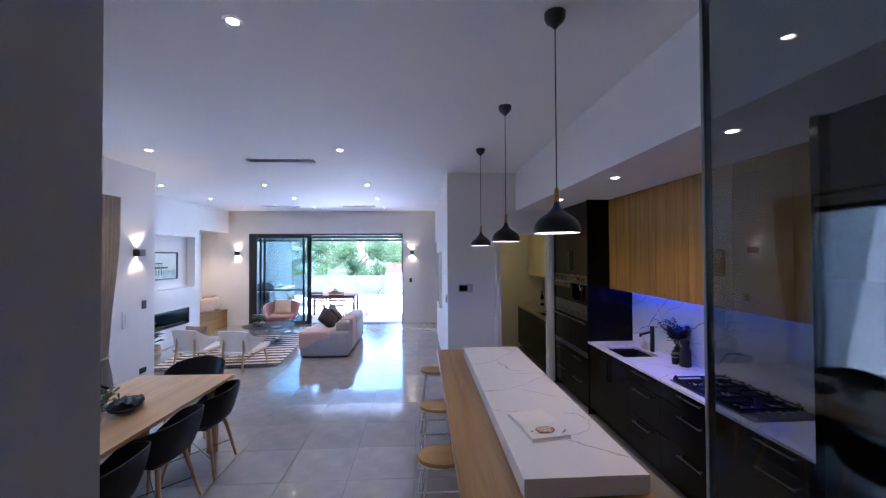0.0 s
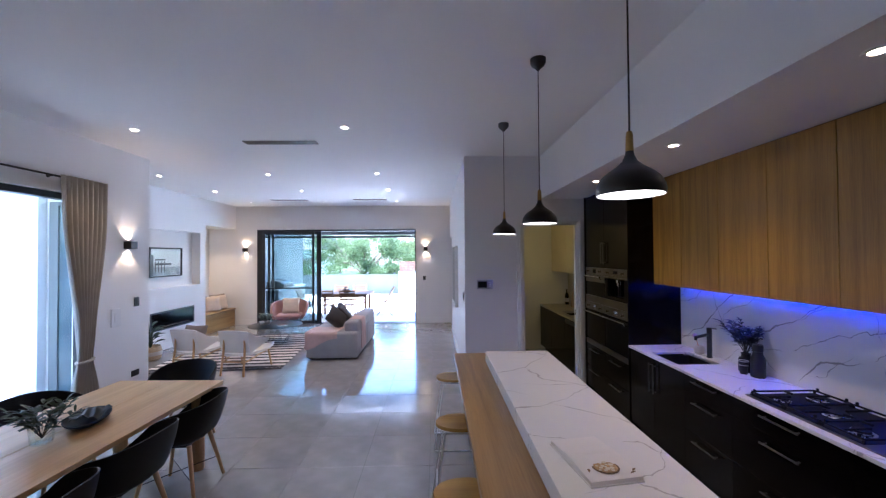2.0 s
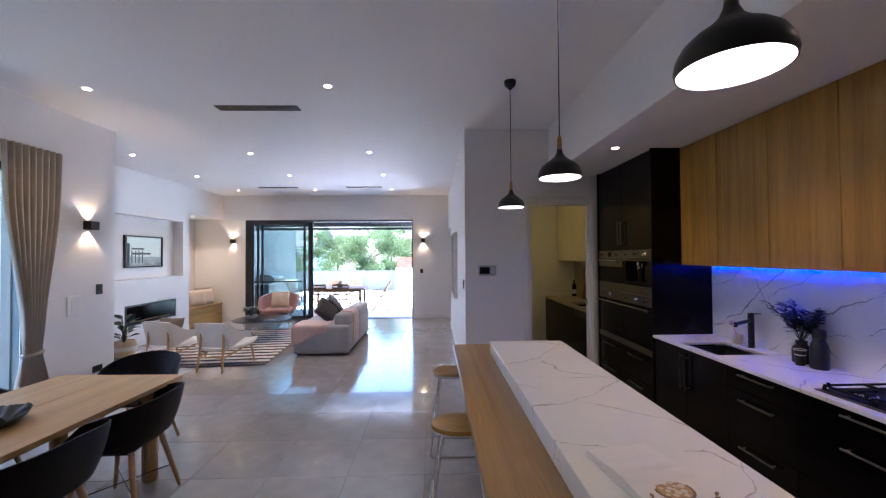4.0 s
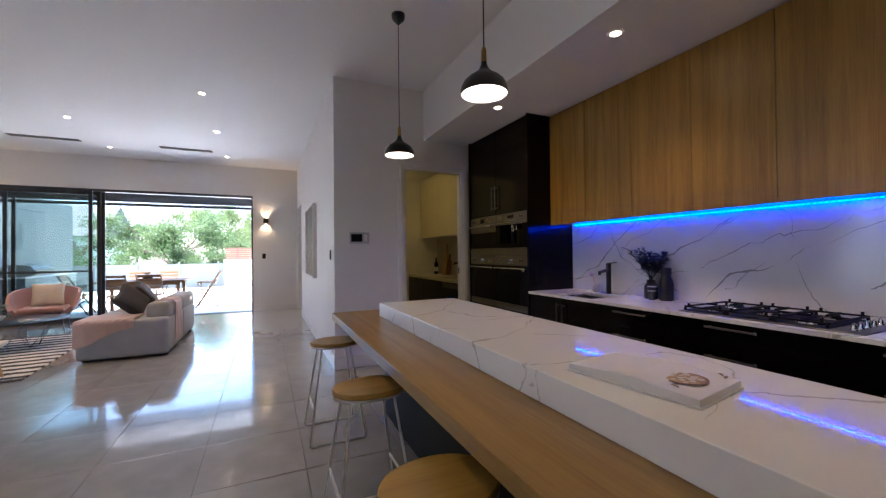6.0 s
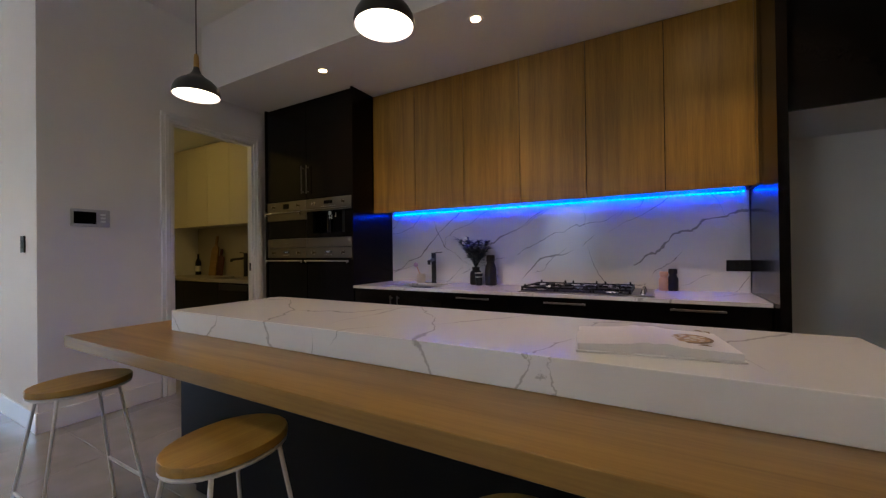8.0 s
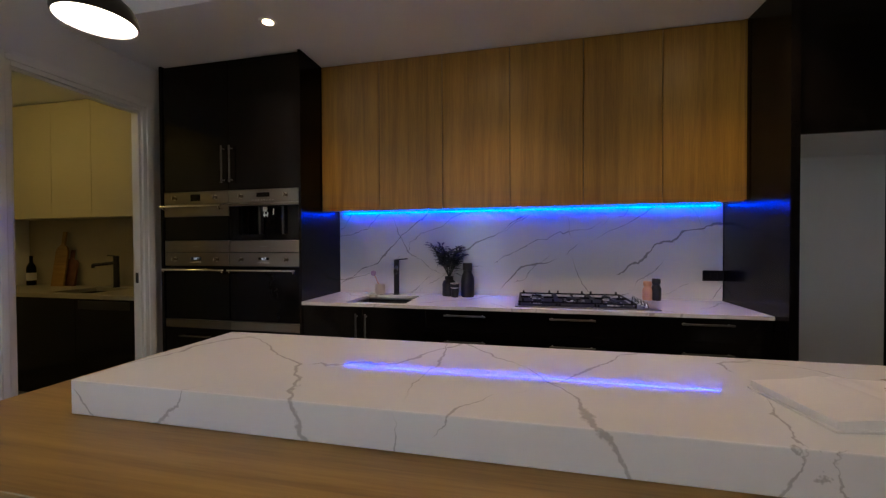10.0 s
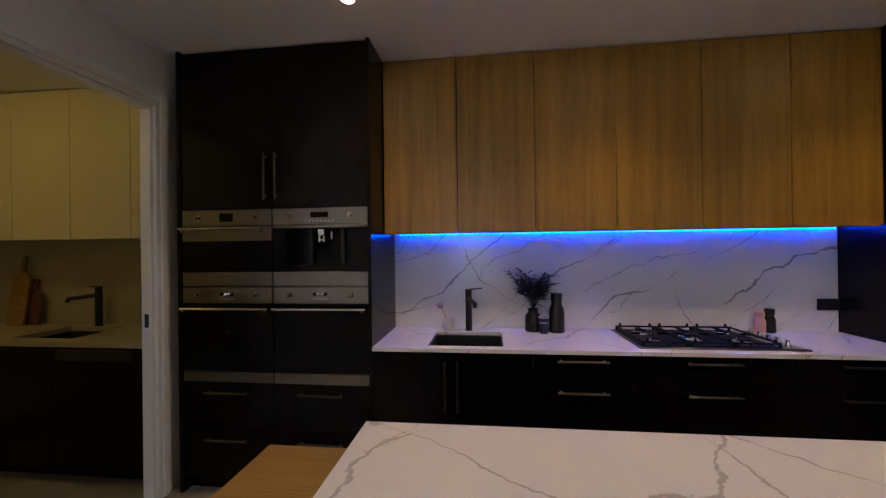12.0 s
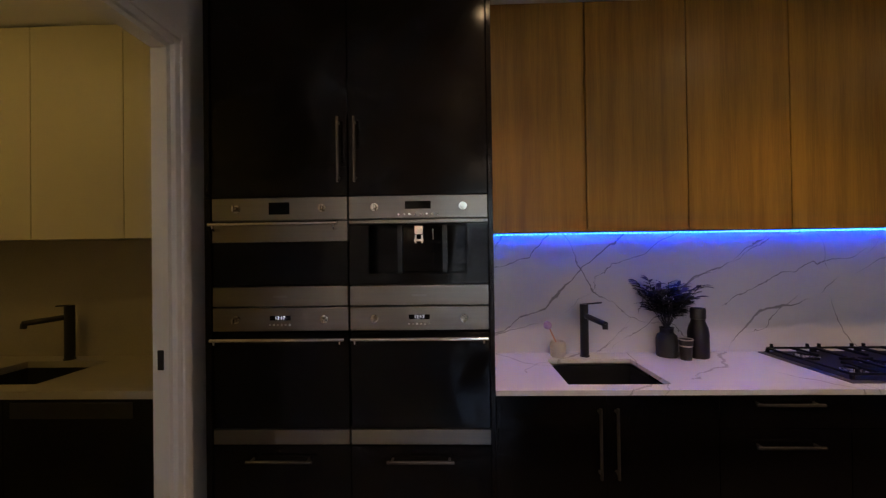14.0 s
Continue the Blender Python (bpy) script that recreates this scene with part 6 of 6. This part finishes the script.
def alfresco():
    ob = tagged(new("alfresco_roof"), "white patio ceiling with dark edge beam", "patio roof", kind="structure")
    part("ceiling_panel", box(-6.4, 1.6, 13.12, 14.4, 2.80, 2.95), CEIL, ob)
    part("edge_beam", box(-6.4, 1.6, 14.3, 14.42, 2.60, 2.80), FRAME_DARK, ob, "dark edge beam")
    part("lower_beam", box(-6.4, 1.6, 14.32, 14.40, 2.505, 2.575), FRAME_DARK, ob, "dark lower beam")
    for x in (-6.3, 1.5):
        part("post", box(x - 0.05, x + 0.05, 14.3, 14.4, -0.02, 2.66), FRAME_DARK, ob)
    setting("alfresco_wall", box(-5.33, -5.13, 13.12, 17.8, -0.1, 2.79), RENDER_GREY, "grey rendered patio side wall", "wall")
    k = thing("outdoor_kitchen", "outdoor kitchen bench with grey doors", "outdoor kitchen", (-4.81, 15.03, -0.02))
    part("cabinet", box(-0.31, 0.28, -1.2, 1.2, 0.05, 0.88), OUTDOOR_GREY, k)
    part("worktop", box(-0.32, 0.32, -1.22, 1.22, 0.88, 0.92, 0.003), STONE_BENCH, k)
    for j in range(4):
        part("door", box(0.28, 0.297, -1.2 + j * 0.6 + 0.003, -0.6 + j * 0.6 - 0.003, 0.08, 0.87, 0.002), OUTDOOR_GREY, k)
    bq = thing("barbecue", "built-in steel barbecue with domed lid", "barbecue", (-4.81, 14.63, 0.90))
    part("firebox", box(-0.26, 0.30, -0.4, 0.4, 0.0, 0.14, 0.005), STEEL, bq)
    hood = B()
    hb = [(-0.25, 0.145), (-0.25, 0.21), (-0.15, 0.245), (0.05, 0.245), (0.20, 0.215), (0.27, 0.145)]
    f = hood.faces.new([hood.verts.new((x, -0.39, z)) for x, z in hb])
    e = bmesh.ops.extrude_face_region(hood, geom=[f])
    bmesh.ops.translate(hood, vec=(0, 0.78, 0), verts=[v for v in e["geom"] if isinstance(v, bmesh.types.BMVert)])
    part("lid", hood, STEEL, bq)
    part("lid_handle", rod((0.31, -0.3, 0.17), (0.31, 0.3, 0.17), 0.012, seg=10), CHROME, bq)
    for j in range(4):
        part("knob", rod((0.30, -0.27 + j * 0.18, 0.07), (0.335, -0.27 + j * 0.18, 0.07), 0.022, seg=12), BLACKMETAL, bq)


alfresco()


def outdoor_table():
    ob = thing("outdoor_table", "teak slatted outdoor dining table", "outdoor table", (-2.64, 14.50, -0.02))
    for k in range(7):
        y = -0.42 + k * 0.14
        part("slat", box(-0.88, 0.88, y - 0.064, y + 0.064, 0.715, 0.745, 0.003), TEAK, ob)
    part("apron", add_box(box(-0.78, 0.78, -0.40, -0.37, 0.63, 0.714), -0.78, 0.78, 0.37, 0.40, 0.63, 0.714), TEAK, ob)
    for sx in (-0.74, 0.74):
        for sy in (-0.36, 0.36):
            part("leg", box(sx - 0.035, sx + 0.035, sy - 0.03, sy + 0.03, 0, 0.714, 0.003), TEAK, ob)
    p = thing("outdoor_planter", "small dark pot with grass on the table", "plant", (-2.59, 14.50, 0.726))
    part("pot", lathe([(0, 0), (0.07, 0), (0.10, 0.03), (0.11, 0.11), (0.10, 0.11), (0.09, 0.09), (0, 0.08)], 20), BLACKCERAMIC, p)
    sprigs(p, (0, 0, 0.09), 12, 0.10, 0.08, 0.07, 0.012, LEAF, 33, 6)


outdoor_table()


def folding_chair():
    """A slatted folding teak chair that faces -y."""
    ob = thing("folding_chair", "folding teak slatted garden chair", "garden chair", (0, 0, 0), 0, "chairs round the outdoor table")
    for k in range(5):
        part("seat_slat", box(-0.21, 0.21, -0.20 + k * 0.085, -0.13 + k * 0.085, 0.435, 0.452, 0.002), TEAK, ob)
    for s in (-1, 1):
        part("leg", rod((s * 0.225, -0.24, 0.0), (s * 0.225, 0.30, 0.92), 0.014, seg=8), TEAK, ob, "crossed teak leg")
        part("leg", rod((s * 0.20, 0.26, 0.0), (s * 0.20, -0.20, 0.44), 0.014, seg=8), TEAK, ob, "crossed teak leg")
        part("arm", box(s * 0.25 - 0.02, s * 0.25 + 0.02, -0.22, 0.20, 0.63, 0.65, 0.003), TEAK, ob)
        part("arm_post", rod((s * 0.25, -0.18, 0.44), (s * 0.25, -0.18, 0.63), 0.012, seg=8), TEAK, ob)
    for k in range(4):
        z = 0.60 + k * 0.085
        part("back_slat", box(-0.21, 0.21, 0.30 * z / 0.92 - 0.03, 0.30 * z / 0.92 - 0.012, z, z + 0.055, 0.002), TEAK, ob)
    return ob


fc = folding_chair()
fc.matrix_basis = pose(-2.99, 13.76, -0.02, 0, 0, 180)
for x, y, a in ((-2.34, 13.76, 180), (-2.99, 15.25, 0), (-2.34, 15.25, 0), (-3.89, 14.5, 90), (-1.34, 14.65, -90)):
    copy_thing(fc, pose(x, y, -0.02, 0, 0, a))


def garden_edge():
    fn = thing("garden_fence", "grey low garden fence", "fence", (0, 22.0, -0.2))
    for k in range(14):
        part("panel", box(-20 + k * 1.4, -18.64 + k * 1.4, -0.02, 0.02, 0, 1.15, 0.004), FENCE_GREY, fn)
        part("post", box(-20.04 + k * 1.4, -19.98 + k * 1.4, -0.035, 0.035, 0, 1.25, 0.004), FENCE_GREY, fn)
    wl = thing("garden_wall", "white garden wall topped with red timber slats", "garden wall", (3.9, 21.7, -0.02))
    part("wall", box(-5.45, 6, -0.1, 0.1, 0, 1.12), RENDER_WHITE, wl)
    for k in range(6):
        part("slat", box(-5.4, 6, -0.03, 0.03, 1.14 + k * 0.085, 1.205 + k * 0.085, 0.003), SLATWOOD, wl)
    for k in range(5):
        part("post", box(-5.0 + k * 2.4, -4.92 + k * 2.4, 0.04, 0.1, 1.12, 1.65), SLATWOOD, wl)
    hs = thing("neighbour_house", "pale neighbouring house with tiled gable roof", "house", (-13.5, 33, -0.2))
    part("wall", box(-5, 5, -3, 3, 0, 2.7), RENDER_WHITE, hs)
    bm = B()
    f = bm.faces.new([bm.verts.new(v) for v in ((-5.4, -3.4, 2.6), (-5.4, 3.4, 2.6), (-5.4, 0, 4.6))])
    e = bmesh.ops.extrude_face_region(bm, geom=[f])
    bmesh.ops.translate(bm, vec=(10.8, 0, 0), verts=[v for v in e["geom"] if isinstance(v, bmesh.types.BMVert)])
    part("roof", bm, ROOFTILE, hs)
    for x in (-2.5, 2.0):
        w = part("window", box(x, x + 1.4, -3.04, -3.0, 0.9, 2.1), DARKGLASS, hs)
        part("frame", add_box(box(x - 0.06, x + 1.46, -3.06, -3.0, 2.1, 2.16), x - 0.06, x + 1.46, -3.06, -3.0, 0.84, 0.9), TRIM, w)


garden_edge()


def leaf_cloud(pts, size, seed):
    """Many small bent leaves at the given points, as one mesh's vertices and faces."""
    rng = np.random.default_rng(seed)
    n = len(pts)
    o = rng.normal(size=(n, 3)) + (0, 0, 0.3)
    o /= np.linalg.norm(o, axis=1)[:, None]
    q = np.cross(o, rng.normal(size=(n, 3)))
    q /= np.linalg.norm(q, axis=1)[:, None]
    s = (size * (0.6 + 0.8 * rng.random(n)))[:, None]
    quad = np.stack([pts - o * s, pts + q * s * 0.45, pts + o * s, pts - q * s * 0.45], axis=1).reshape(-1, 3)
    faces = np.arange(4 * n).reshape(-1, 4)
    return quad.tolist(), faces.tolist()


def tree(name, x, y, h, r, material, seed, n, label, blossom=None, size=0.05):
    """Tapered trunk, limbs that fork, and a crown of leaf clumps with gaps."""
    rng = random.Random(seed)
    ob = thing(name, label, "tree", (x, y, -0.2))
    tr = B()
    add_rod(tr, (0, 0, 0), (0.04, 0.02, h * 0.32), 0.05 * h / 2, 0.035 * h / 2, 9)
    ends = []
    for k in range(11):
        a = 2 * math.pi * k / 11 + rng.random() * 0.5
        rr = r * (0.3 + 0.6 * rng.random())
        e = Vector((math.cos(a) * rr, math.sin(a) * rr, h * (0.40 + 0.5 * rng.random() * (1.15 - 0.5 * rr / r))))
        m = e * 0.55 + Vector((0, 0, h * 0.14))
        add_tube(tr, [(0.03, 0.02, h * 0.26), m, e], 0.014 * h / 2, 6)
        for w in range(3):
            ends.append(e + Vector((rng.gauss(0, 0.22), rng.gauss(0, 0.22), rng.gauss(0, 0.15))) * r)
            add_tube(tr, [m, ends[-1]], 0.006 * h / 2, 5)
    part("trunk", tr, BARK, ob)
    g = np.random.default_rng(seed)
    c = np.array([tuple(e) for e in ends])[g.integers(0, len(ends), n)]
    p = c + g.normal(size=(n, 3)) * np.array((0.17, 0.17, 0.13)) * r * g.random((n, 1)) ** 0.5
    p = p[p[:, 2] > 0.12 * h]
    split = g.random(len(p)) < (0.4 if blossom else 0.0)
    for nm, sel, mt in (("crown", ~split, material), ("blossom", split, blossom)):
        if not mt or not sel.any():
            continue
        vs, fs = leaf_cloud(p[sel], size, seed)
        me = bpy.data.meshes.new(nm)
        me.from_pydata(vs, [], fs)
        me.materials.append(mt)
        o = new(nm, me)
        o.parent = ob
        tagged(o, "pink blossom" if nm == "blossom" else "", kind="stuff")


tree("garden_tree", -4.1, 25.5, 3.7, 2.4, LEAF_TREE, 1, 24000, "round green garden tree behind the fence")
tree("garden_shrub", -6.4, 24.0, 1.9, 1.5, LEAF_TREE, 11, 9000, "dark green shrub along the fence", None, 0.045)
tree("garden_shrub", -2.6, 24.2, 1.8, 1.3, LEAF_TREE, 12, 8000, "dark green shrub along the fence", None, 0.045)
tree("garden_tree", -0.6, 30, 3.2, 2.2, LEAF_LIGHT, 3, 9000, "light green tree beyond the garden wall", None, 0.07)
tree("garden_tree", 4.6, 31, 3.9, 2.6, LEAF_LIGHT, 4, 9000, "light green tree beyond the garden wall", None, 0.07)
tree("blossom_tree", -8.6, 25.2, 2.6, 1.4, LEAF_TREE, 5, 8000, "shrub with pink blossom by the fence", BLOSSOM)
tree("garden_tree", -9.6, 21.5, 4.4, 1.8, LEAF_TREE, 6, 9000, "dark green tree beside the patio wall")
tree("distant_tree", -3.0, 48, 6.6, 4.6, LEAF_LIGHT, 21, 14000, "pale distant tree behind the garden", None, 0.13)
tree("distant_tree", -11.5, 50, 5.4, 4.4, LEAF_LIGHT, 22, 12000, "pale distant tree behind the garden", None, 0.13)
tree("distant_tree", 2.5, 44, 5.2, 4.0, LEAF_LIGHT, 8, 8000, "pale distant tree above the wall", None, 0.12)


# ---- floor tiles ----
def floor_tiles():
    """Square tiles in 3 mm joints over the whole floor."""
    ob = bpy.data.objects["floor"]
    s, g = 0.60, 0.0028
    me = finish("tile", box(g / 2, s - g / 2, g / 2, s - g / 2, -0.006, 0.0, 0.0009), TILE, False)
    rest = B()
    count = 0
    for i in range(-10, 7):
        for j in range(-25, 16):
            x, y = -0.345 + i * s, 4.82 + (j - 2) * s
            x1, y1 = x + s, y + s
            if x1 < -6.0 or x > 3.05 or y1 < -1.6 or y > 12.88:
                continue
            if x > 0.93 and y > 7.5 or x1 < -3.7 and y1 < 7.6 or x1 < -0.4 and y1 < 2.0 or x > 0.95 and y1 < 0.9 or x1 < -5.3:
                if x > 0.93 and y > 7.3 and y < 9.7 or x1 < -5.3:
                    add_box(rest, x + g / 2, x1 - g / 2, y + g / 2, y1 - g / 2, -0.006, 0.0)
                continue
            if y1 > 12.89 or x1 > 3.05:
                add_box(rest, x + g / 2, min(x1, 3.05) - g / 2, y + g / 2, min(y1, 12.888) - g / 2, -0.006, 0.0)
                continue
            t = new("tile", me)
            t.parent = ob
            t.location = (x, y, 0)
            count += 1
    r = part("cut_tiles", rest, TILE, ob, "", False)
    tagged(r, kind="stuff")


floor_tiles()
